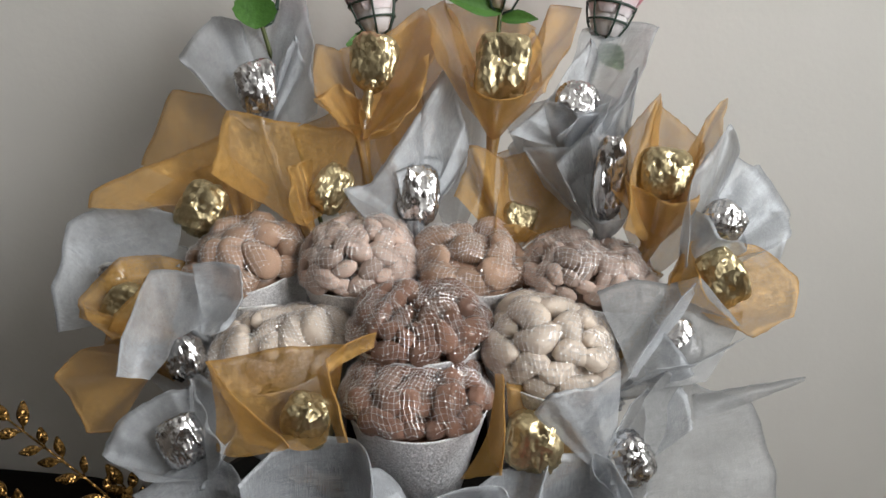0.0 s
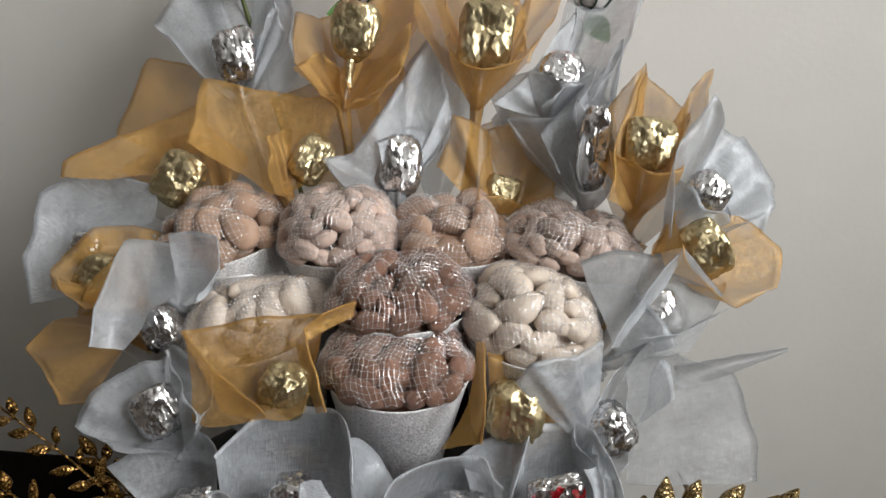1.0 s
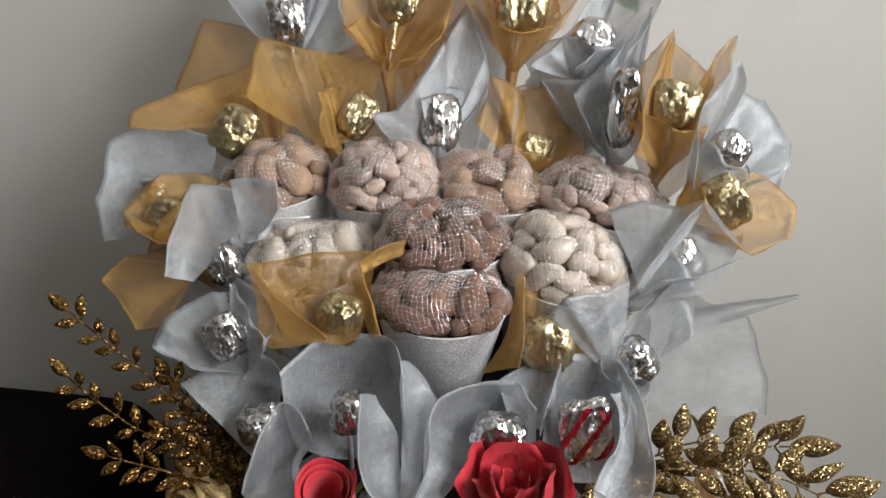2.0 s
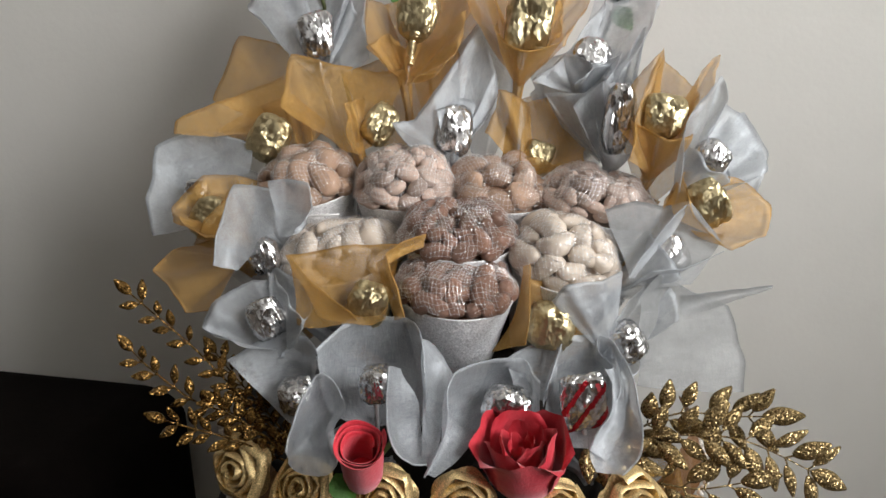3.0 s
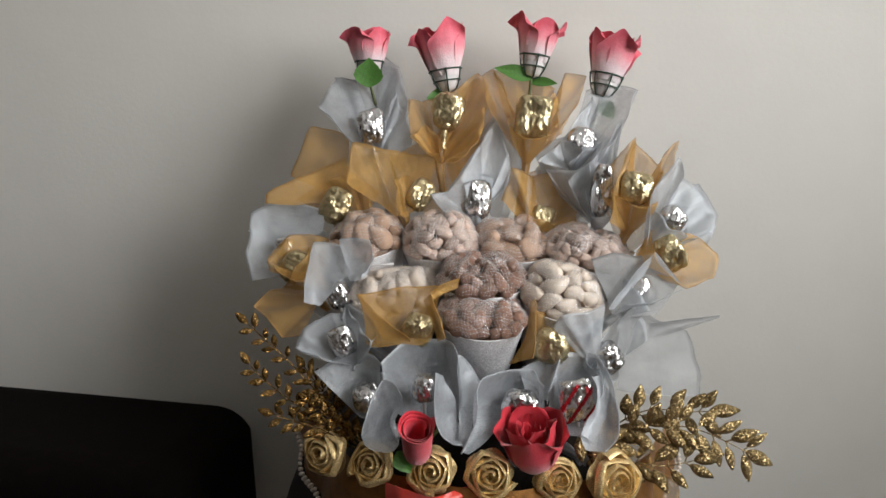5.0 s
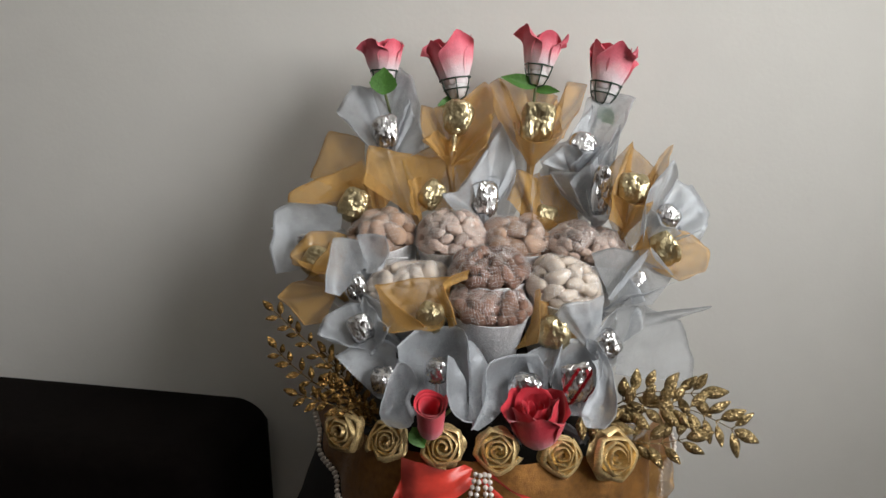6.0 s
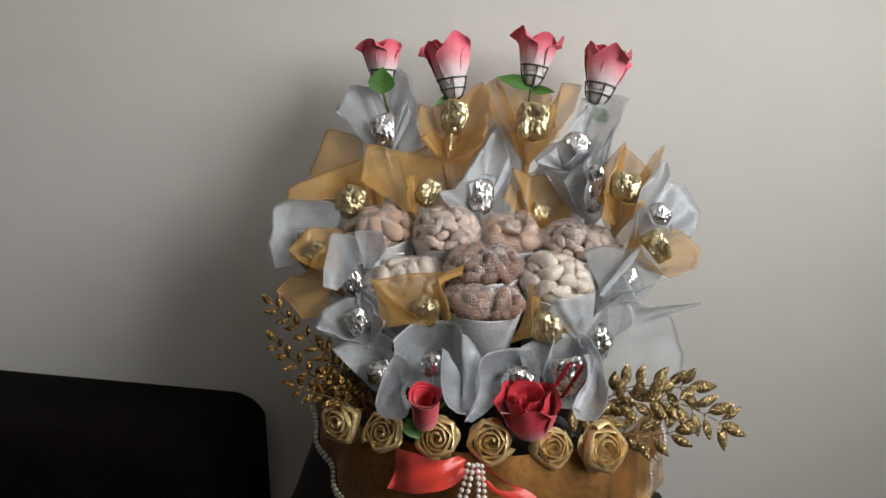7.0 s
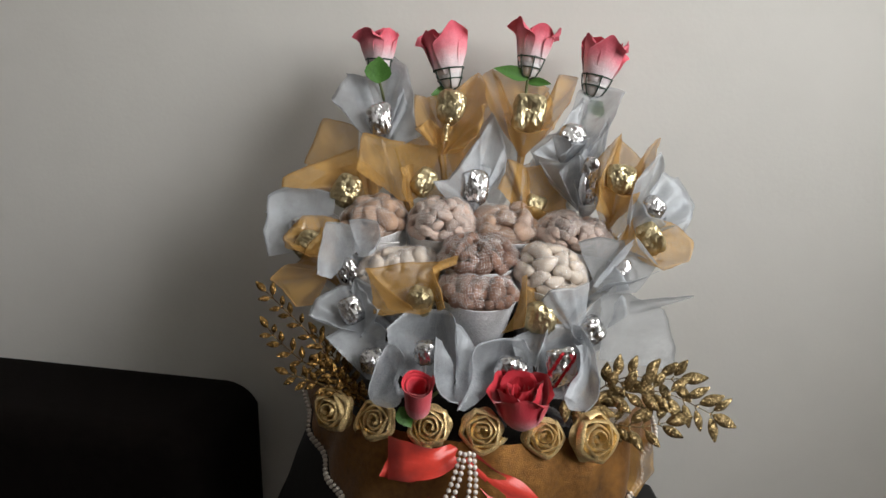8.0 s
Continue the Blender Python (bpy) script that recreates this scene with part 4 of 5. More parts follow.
def spray(label, stems, leaf, seed, mat="gold_leaf"):
    """Stems with leaves set along both sides and one at the tip."""
    rnd = random.Random(seed)
    root = Vector(stems[0][0])
    ob = thing("leaf_spray", root, label, "leaf spray", "glitter sprays beside the pot")
    for line, gap, spread in [(s[0:-2], s[-2], s[-1]) for s in stems]:
        pts = curve_points(line, 8)
        twig = part("stem", tube(bmesh.new(), pts, 0.0008, 6, False, 0.6), mat, ob)
        run, side, k = 0.0, 1, 0
        for i in range(1, len(pts)):
            run += (pts[i] - pts[i - 1]).length
            if run > gap and i > 2:
                run = 0.0
                d = (pts[i] - pts[i - 1]).normalized()
                across = d.cross(Vector((0, -1, 0.2))).normalized()
                for side in (-1, 1):
                    way = d * rnd.uniform(0.6, 0.95) + across * side * spread * rnd.uniform(0.75, 1.1) + Vector((0, rnd.uniform(-0.45, 0.15), 0))
                    k += 1
                    start = pts[i] + way.normalized() * leaf * 0.22
                    part("leaf", glitter_leaf(start, way, leaf * rnd.uniform(0.85, 1.1), seed * 100 + k + i), mat, twig)
                    part("leaf_stalk", tube(bmesh.new(), [pts[i], start], 0.0006, 4), mat, twig)
        d = (pts[-1] - pts[-3]).normalized()
        part("leaf", glitter_leaf(pts[-1], d, leaf * 1.15, seed * 100 + 77), mat, twig)



# ---- the things, from the large to the small ----
SOFA_X, SOFA_TOP, SOFA_YAW = -0.322, 0.681, -9.0
sofa()
side_table()
pearl_mesh = flower_pot()
nut_cone((-0.12, 0.439, 0.948), (-0.18, -0.22, 1), "walnut", 0.032, 1, 1.06)
nut_cone((-0.043, 0.428, 0.95), (-0.05, -0.2, 1), "pistachio", 0.034, 2, 0.98)
nut_cone((0.028, 0.427, 0.95), (0.06, -0.2, 1), "walnut", 0.029, 3, 1.0, dent=(0.1, 0.2))
nut_cone((0.103, 0.418, 0.943), (0.18, -0.2, 1), "pistachio", 0.031, 4, 1.08, dent=(0.0, 0.22))
nut_cone((-0.087, 0.388, 0.907), (-0.18, -0.25, 1), "cashew", 0.027, 5, 1.14)
nut_cone((-0.003, 0.376, 0.924), (0, -0.12, 1), "almond", 0.029, 6, 1.06)
nut_cone((0.071, 0.372, 0.908), (0.15, -0.22, 1), "cashew", 0.036, 7, 1.02)
nut_cone((-0.004, 0.346, 0.896), (0.02, -0.16, 1), "almond", 0.026, 8, 1.04, dent=(0.2, 0.22))
wrap("silver", (-0.117, 0.491, 1.032), ((-0.122, 0.498, 1.067), 0.0311, 0.0432), [
      [(-0.173, 0.498, 1.083), (-0.182, 0.512, 1.091), (-0.174, 0.527, 1.108), (-0.165, 0.546, 1.123), (-0.145, 0.544, 1.117), (-0.139, 0.541, 1.105)],
      [(-0.172, 0.56, 1.124), (-0.143, 0.561, 1.121), (-0.124, 0.577, 1.137), (-0.102, 0.573, 1.138), (-0.09, 0.541, 1.109)],
      [(-0.115, 0.574, 1.147), (-0.094, 0.552, 1.135), (-0.082, 0.5, 1.086), (-0.076, 0.475, 1.05)],
      [(-0.103, 0.493, 1.081), (-0.098, 0.516, 1.107), (-0.088, 0.502, 1.086)]], taper=0.15, collar=False)
wrap("gold", (-0.047, 0.486, 1.03), ((-0.039, 0.502, 1.085), 0.0364, 0.044), [
      [(-0.06, 0.467, 1.043), (-0.077, 0.479, 1.062), (-0.083, 0.515, 1.099), (-0.064, 0.523, 1.096)],
      [(-0.077, 0.477, 1.061), (-0.063, 0.49, 1.07), (-0.046, 0.479, 1.056), (-0.04, 0.462, 1.046)],
      [(-0.068, 0.535, 1.099), (-0.034, 0.542, 1.108), (-0.006, 0.564, 1.13), (0.006, 0.542, 1.117), (0.003, 0.5, 1.085), (-0.004, 0.473, 1.061)],
      [(0.002, 0.496, 1.091), (-0.002, 0.466, 1.063), (-0.015, 0.455, 1.045), (-0.036, 0.455, 1.035)]], taper=0.18, tail=True, collar=False)
wrap("gold", (0.047, 0.484, 1.036), ((0.052, 0.483, 1.081), 0.0391, 0.048), [
      [(0.005, 0.485, 1.084), (-0.001, 0.541, 1.127), (0.014, 0.557, 1.136), (0.026, 0.506, 1.105)],
      [(0.012, 0.569, 1.135), (0.041, 0.566, 1.133), (0.071, 0.554, 1.123), (0.083, 0.542, 1.113)],
      [(0.074, 0.501, 1.108), (0.081, 0.493, 1.092), (0.077, 0.473, 1.069)],
      [(0.085, 0.52, 1.102), (0.095, 0.554, 1.131), (0.118, 0.548, 1.128), (0.106, 0.518, 1.102), (0.081, 0.476, 1.063)]], boxy=5.0, taper=0.04)
wrap("silver", (0.095, 0.472, 1.026), ((0.105, 0.484, 1.056), 0.0322, 0.0322), [
      [(0.055, 0.464, 1.036), (0.069, 0.468, 1.048), (0.091, 0.49, 1.066), (0.121, 0.524, 1.105), (0.124, 0.515, 1.096)],
      [(0.119, 0.548, 1.113), (0.154, 0.547, 1.118), (0.174, 0.53, 1.112), (0.154, 0.496, 1.083), (0.133, 0.465, 1.053), (0.118, 0.448, 1.039)],
      [(0.111, 0.44, 1.037), (0.125, 0.462, 1.06), (0.104, 0.458, 1.048), (0.086, 0.453, 1.035)]])
wrap("gold", (-0.082, 0.456, 0.974), ((-0.066, 0.465, 0.998), 0.0271, 0.0382), [[(-0.085, 0.426, 0.983), (-0.092, 0.45, 1.014), (-0.079, 0.462, 1.02)]], taper=-0.05, collar=False, folds=[
      ([(-0.143, 0.445, 1.012), (-0.141, 0.46, 1.033), (-0.139, 0.478, 1.052), (-0.117, 0.48, 1.048), (-0.096, 0.482, 1.044), (-0.071, 0.482, 1.039), (-0.044, 0.48, 1.043)],
       [(-0.11, 0.445, 0.992), (-0.102, 0.447, 0.985), (-0.095, 0.448, 0.978), (-0.09, 0.45, 0.977), (-0.084, 0.45, 0.977), (-0.079, 0.452, 0.978), (-0.071, 0.455, 0.982)], 0.008)])
wrap("gold", (-0.127, 0.456, 0.973), ((-0.155, 0.459, 0.986), 0.0413, 0.0322), [
      [(-0.145, 0.471, 1.012), (-0.127, 0.464, 1.005), (-0.116, 0.439, 0.977)],
      [(-0.2, 0.47, 0.99), (-0.17, 0.482, 1.01), (-0.14, 0.48, 1.02), (-0.11, 0.47, 1.0)]], collar=False, folds=[
      ([(-0.226, 0.445, 0.988), (-0.227, 0.452, 0.999), (-0.209, 0.468, 1.009), (-0.182, 0.482, 1.02), (-0.149, 0.49, 1.036)],
       [(-0.185, 0.45, 0.989), (-0.173, 0.455, 0.989), (-0.163, 0.458, 0.988), (-0.153, 0.46, 0.986), (-0.137, 0.46, 0.985)], 0.005),
      ([(-0.212, 0.5, 1.013), (-0.205, 0.512, 1.038), (-0.194, 0.525, 1.068), (-0.174, 0.525, 1.065), (-0.15, 0.52, 1.058)],
       [(-0.171, 0.48, 0.999), (-0.166, 0.48, 0.999), (-0.16, 0.48, 0.999), (-0.152, 0.48, 1.0), (-0.143, 0.48, 1.003)], 0.005)])
wrap("silver", (-0.008, 0.446, 0.974), ((-0.006, 0.455, 0.995), 0.03, 0.0447), [
      [(-0.038, 0.425, 0.985), (-0.056, 0.441, 1.001), (-0.038, 0.447, 1.005), (-0.022, 0.46, 1.027), (-0.004, 0.47, 1.052)],
      [(-0.022, 0.466, 1.027), (-0.005, 0.48, 1.05), (0.014, 0.497, 1.081), (0.026, 0.475, 1.044), (0.029, 0.479, 1.028), (0.015, 0.47, 1.003)],
      [(-0.021, 0.449, 1.013), (0.001, 0.467, 1.021), (0.021, 0.475, 1.015), (0.013, 0.454, 0.996)]], collar=False)
wrap("gold", (0.057, 0.45, 0.963), ((0.062, 0.459, 0.976), 0.0259, 0.0236), [
      [(0.017, 0.451, 0.996), (0.027, 0.467, 1.012), (0.029, 0.462, 1.029), (0.054, 0.475, 1.018), (0.05, 0.463, 0.996), (0.045, 0.427, 0.974)],
      [(0.053, 0.49, 1.017), (0.081, 0.479, 1.025), (0.094, 0.463, 1.012), (0.097, 0.446, 0.991), (0.093, 0.429, 0.977)]], boxy=4.5, taper=0.06)
wrap("silver", (0.114, 0.432, 0.972), ((0.117, 0.43, 1.009), 0.0217, 0.056), [
      [(0.08, 0.454, 1.001), (0.065, 0.465, 1.026), (0.085, 0.455, 1.027), (0.105, 0.444, 1.032), (0.116, 0.465, 1.05)],
      [(0.094, 0.425, 0.994), (0.085, 0.443, 1.017), (0.107, 0.447, 1.041), (0.11, 0.431, 1.029), (0.104, 0.417, 1.012), (0.104, 0.408, 0.991)],
      [(0.117, 0.464, 1.042), (0.131, 0.478, 1.057), (0.15, 0.495, 1.081), (0.135, 0.447, 1.035)]])
wrap("gold", (0.141, 0.415, 0.97), ((0.148, 0.419, 1.013), 0.0342, 0.0342), [
      [(0.119, 0.392, 0.983), (0.122, 0.398, 1.008), (0.131, 0.419, 1.03), (0.153, 0.454, 1.063), (0.138, 0.42, 1.029)],
      [(0.117, 0.418, 1.005), (0.118, 0.434, 1.026), (0.14, 0.452, 1.046), (0.156, 0.464, 1.061)],
      [(0.155, 0.467, 1.059), (0.168, 0.452, 1.044), (0.178, 0.439, 1.031), (0.168, 0.418, 1.016), (0.153, 0.397, 0.991)],
      [(0.169, 0.417, 1.016), (0.18, 0.443, 1.047), (0.198, 0.452, 1.059), (0.18, 0.42, 1.021)]], taper=0.12)
wrap("silver", (0.157, 0.403, 0.951), ((0.183, 0.408, 0.985), 0.0271, 0.0248), [
      [(0.151, 0.377, 0.964), (0.156, 0.394, 1.001), (0.168, 0.412, 1.021), (0.195, 0.436, 1.044), (0.196, 0.423, 1.025), (0.176, 0.404, 1.002)],
      [(0.199, 0.434, 1.023), (0.217, 0.433, 1.009), (0.229, 0.425, 0.991), (0.225, 0.409, 0.974), (0.201, 0.395, 0.967)],
      [(0.198, 0.433, 1.007), (0.22, 0.447, 1.016), (0.236, 0.431, 0.985), (0.218, 0.404, 0.961)]])
wrap("gold", (0.151, 0.398, 0.938), ((0.178, 0.391, 0.954), 0.0396, 0.0271), [
      [(0.141, 0.381, 0.953), (0.156, 0.393, 0.969), (0.174, 0.401, 0.973)],
      [(0.189, 0.403, 0.972), (0.204, 0.403, 0.969), (0.224, 0.392, 0.953), (0.216, 0.376, 0.934), (0.186, 0.36, 0.926), (0.171, 0.362, 0.938)]])
wrap("silver", (0.107, 0.357, 0.893), ((0.148, 0.374, 0.918), 0.0297, 0.0269), [
      [(0.126, 0.341, 0.915), (0.151, 0.347, 0.917), (0.183, 0.364, 0.924)]], pleat=0.0006, crumple=0.0008, folds=[
      ([(0.098, 0.372, 0.951), (0.121, 0.378, 0.956), (0.141, 0.381, 0.952), (0.16, 0.383, 0.956), (0.171, 0.378, 0.944), (0.182, 0.37, 0.93)],
       [(0.116, 0.35, 0.904), (0.125, 0.348, 0.903), (0.131, 0.346, 0.903), (0.139, 0.346, 0.903), (0.146, 0.347, 0.903), (0.156, 0.35, 0.904)], 0.004)], cloth="grey_tulle")
wrap("silver", (0.105, 0.352, 0.890), None, [], folds=[
      ([(0.108, 0.335, 0.912), (0.124, 0.35, 0.926), (0.141, 0.362, 0.945), (0.158, 0.372, 0.958)],
       [(0.116, 0.345, 0.909), (0.134, 0.358, 0.926), (0.148, 0.367, 0.94), (0.16, 0.375, 0.955)], 0.001)], label="narrow folded edge of a silver organza wrap")
wrap("silver", (0.094, 0.33, 0.853), ((0.108, 0.328, 0.869), 0.0288, 0.0301), [
      [(0.1, 0.326, 0.885), (0.113, 0.341, 0.895), (0.134, 0.356, 0.908), (0.145, 0.347, 0.898), (0.144, 0.332, 0.885)]], pleat=0.0006, crumple=0.0008, folds=[
      ([(0.133, 0.345, 0.912), (0.163, 0.358, 0.895), (0.191, 0.366, 0.884), (0.198, 0.362, 0.865), (0.202, 0.354, 0.847), (0.201, 0.345, 0.826)],
       [(0.118, 0.336, 0.898), (0.119, 0.332, 0.89), (0.117, 0.328, 0.88), (0.117, 0.325, 0.867), (0.117, 0.322, 0.853), (0.116, 0.318, 0.843)], 0.004),
      ([(0.151, 0.352, 0.895), (0.172, 0.358, 0.896), (0.196, 0.363, 0.897), (0.222, 0.368, 0.899)],
       [(0.152, 0.35, 0.881), (0.174, 0.354, 0.886), (0.198, 0.36, 0.892), (0.221, 0.366, 0.897)], 0.003)], cloth="grey_tulle")
wrap("gold", (0.054, 0.325, 0.851), ((0.058, 0.327, 0.88), 0.0326, 0.0339), [
      [(0.044, 0.337, 0.91), (0.061, 0.343, 0.903), (0.076, 0.338, 0.89), (0.092, 0.324, 0.875)]], boxy=3.0, collar=False, folds=[
      ([(0.038, 0.3, 0.93), (0.039, 0.298, 0.913), (0.039, 0.297, 0.896), (0.039, 0.296, 0.879)],
       [(0.036, 0.312, 0.924), (0.034, 0.312, 0.901), (0.029, 0.312, 0.882), (0.019, 0.312, 0.867)], 0.003)])
wrap("gold", (-0.07, 0.345, 0.852), ((-0.061, 0.329, 0.892), 0.0294, 0.0332), [], boxy=3.0, collar=False, folds=[
      ([(-0.118, 0.342, 0.921), (-0.1, 0.343, 0.924), (-0.073, 0.342, 0.929), (-0.053, 0.341, 0.931), (-0.042, 0.339, 0.931)],
       [(-0.092, 0.315, 0.887), (-0.082, 0.315, 0.884), (-0.069, 0.314, 0.884), (-0.059, 0.313, 0.884), (-0.05, 0.314, 0.887)], 0.01),
      ([(-0.114, 0.338, 0.923), (-0.096, 0.322, 0.908), (-0.08, 0.312, 0.899), (-0.066, 0.304, 0.89)],
       [(-0.105, 0.315, 0.882), (-0.097, 0.31, 0.881), (-0.088, 0.307, 0.883), (-0.07, 0.303, 0.888)], 0.004)] + [
      ([(-0.05, 0.326, 0.927), (-0.045, 0.312, 0.916), (-0.04, 0.304, 0.903), (-0.037, 0.301, 0.893)],
       [(-0.058, 0.336, 0.918), (-0.052, 0.324, 0.909), (-0.047, 0.316, 0.897), (-0.044, 0.313, 0.887)], 0.003),
      ([(-0.05, 0.326, 0.927), (-0.041, 0.33, 0.934), (-0.033, 0.335, 0.936), (-0.025, 0.338, 0.937)],
       [(-0.049, 0.326, 0.92), (-0.041, 0.33, 0.924), (-0.033, 0.334, 0.927), (-0.026, 0.337, 0.929)], 0.002)])
wrap("silver", (-0.118, 0.33, 0.857), ((-0.13, 0.334, 0.879), 0.0263, 0.0297), [
      [(-0.143, 0.309, 0.87), (-0.17, 0.326, 0.876), (-0.167, 0.34, 0.888), (-0.146, 0.352, 0.899), (-0.133, 0.355, 0.9)],
      [(-0.134, 0.354, 0.899), (-0.13, 0.357, 0.907), (-0.108, 0.342, 0.901), (-0.097, 0.32, 0.889), (-0.1, 0.306, 0.883)],
      [(-0.127, 0.344, 0.906), (-0.112, 0.325, 0.896), (-0.102, 0.306, 0.886)]], collar=False)
wrap("silver", (-0.133, 0.361, 0.892), ((-0.139, 0.369, 0.912), 0.022, 0.0284), [], collar=False, folds=[
      ([(-0.165, 0.338, 0.913), (-0.166, 0.35, 0.93), (-0.166, 0.372, 0.945), (-0.167, 0.396, 0.957), (-0.153, 0.4, 0.957), (-0.141, 0.395, 0.956)],
       [(-0.152, 0.35, 0.907), (-0.147, 0.352, 0.914), (-0.143, 0.355, 0.92), (-0.141, 0.36, 0.926), (-0.133, 0.365, 0.93), (-0.127, 0.37, 0.934)], 0.006),
      ([(-0.143, 0.4, 0.96), (-0.13, 0.4, 0.963), (-0.112, 0.392, 0.962), (-0.107, 0.378, 0.947), (-0.113, 0.368, 0.935)],
       [(-0.129, 0.368, 0.927), (-0.127, 0.366, 0.926), (-0.124, 0.364, 0.927), (-0.121, 0.362, 0.927), (-0.118, 0.36, 0.929)], 0.008)])
wrap("silver", (-0.161, 0.432, 0.948), ((-0.202, 0.423, 0.946), 0.0228, 0.0203), [], collar=False, folds=[
      ([(-0.23, 0.4, 0.919), (-0.24, 0.415, 0.942), (-0.239, 0.43, 0.958), (-0.243, 0.448, 0.979), (-0.228, 0.456, 0.986), (-0.207, 0.46, 0.991), (-0.166, 0.45, 0.983)],
       [(-0.2, 0.395, 0.925), (-0.201, 0.405, 0.932), (-0.198, 0.415, 0.94), (-0.196, 0.425, 0.952), (-0.189, 0.43, 0.956), (-0.18, 0.435, 0.958), (-0.167, 0.435, 0.961)], 0.008)])
wrap("gold", (-0.161, 0.394, 0.918), ((-0.188, 0.403, 0.932), 0.0343, 0.0257), [
      [(-0.208, 0.389, 0.931), (-0.212, 0.398, 0.94), (-0.197, 0.422, 0.959), (-0.174, 0.431, 0.96), (-0.155, 0.427, 0.957)],
      [(-0.206, 0.39, 0.938), (-0.201, 0.382, 0.933), (-0.178, 0.364, 0.925), (-0.161, 0.362, 0.926)]])
wrap("gold", (-0.162, 0.381, 0.905), None, [
      [(-0.181, 0.381, 0.919), (-0.21, 0.386, 0.911), (-0.223, 0.378, 0.897), (-0.206, 0.365, 0.89), (-0.19, 0.345, 0.878), (-0.165, 0.335, 0.883)]], label='small folded gold organza wrap behind the glitter spray')
wrap("silver", (0.093, 0.448, 0.963), None, [
      [(0.059, 0.503, 1.024), (0.079, 0.501, 1.047), (0.125, 0.506, 1.057), (0.138, 0.467, 1.034), (0.133, 0.434, 1.003)]], pleat=0.0006, soft=0.3, crumple=0.001)
wrap("gold", (-0.047, 0.465, 0.968), None, [
      [(-0.104, 0.509, 1.038), (-0.084, 0.517, 1.045), (-0.041, 0.516, 1.064), (-0.009, 0.512, 1.07), (0.005, 0.49, 1.038)]], pleat=0.0006, soft=0.3, crumple=0.001)
wrap("gold", (0.143, 0.418, 0.947), None, [
      [(0.121, 0.434, 0.996), (0.145, 0.437, 1.014), (0.174, 0.432, 1.011), (0.165, 0.405, 0.972)]], pleat=0.0006, soft=0.3, crumple=0.001)
wrap("silver", (-0.143, 0.402, 0.916), None, [
      [(-0.251, 0.461, 0.958), (-0.213, 0.475, 0.969), (-0.165, 0.462, 0.957)]], pleat=0.0006, soft=0.3, crumple=0.001)
wrap("silver", (-0.115, 0.356, 0.873), None, [
      [(-0.182, 0.394, 0.9), (-0.159, 0.418, 0.922), (-0.114, 0.41, 0.917)]], pleat=0.0006, soft=0.3, crumple=0.001)
wrap("silver", (0.096, 0.321, 0.865), None, [
      [(0.057, 0.32, 0.9), (0.065, 0.319, 0.912), (0.088, 0.324, 0.913), (0.106, 0.341, 0.915)]], pleat=0.0006, soft=0.3, crumple=0.001)
wrap("silver", (0.017, 0.468, 0.96), None, [
      [(-0.01, 0.508, 1.054), (0.014, 0.518, 1.083), (0.036, 0.505, 1.062), (0.054, 0.513, 1.031)]], pleat=0.0006, soft=0.3, crumple=0.001)
wrap("gold", (0.08, 0.459, 0.957), None, [
      [(0.051, 0.509, 1.02), (0.072, 0.502, 1.027), (0.1, 0.482, 1.016), (0.107, 0.458, 0.985)]], pleat=0.0006, soft=0.3, crumple=0.001)
wrap("silver", (0.099, 0.47, 0.967), None, [
      [(0.056, 0.501, 1.041), (0.076, 0.513, 1.055), (0.121, 0.529, 1.07), (0.143, 0.501, 1.055)]], pleat=0.0006, soft=0.3, crumple=0.001)
wrap("gold", (-0.025, 0.499, 0.996), None, [
      [(-0.051, 0.527, 1.071), (-0.031, 0.553, 1.106), (-0.004, 0.57, 1.125), (0.014, 0.534, 1.096), (0.018, 0.505, 1.05)]], pleat=0.0006, soft=0.3, crumple=0.001)
wrap("silver", (-0.103, 0.32, 0.79), ((-0.105, 0.306, 0.837), 0.0254, 0.0262), [], fold_soft=0.9, folds=[
      ([(-0.154, 0.318, 0.855), (-0.137, 0.325, 0.865), (-0.117, 0.328, 0.871), (-0.102, 0.322, 0.871), (-0.093, 0.308, 0.867)],
       [(-0.112, 0.302, 0.822), (-0.109, 0.301, 0.82), (-0.105, 0.3, 0.82), (-0.1, 0.298, 0.824), (-0.094, 0.297, 0.837)], 0.006)], collar=False)
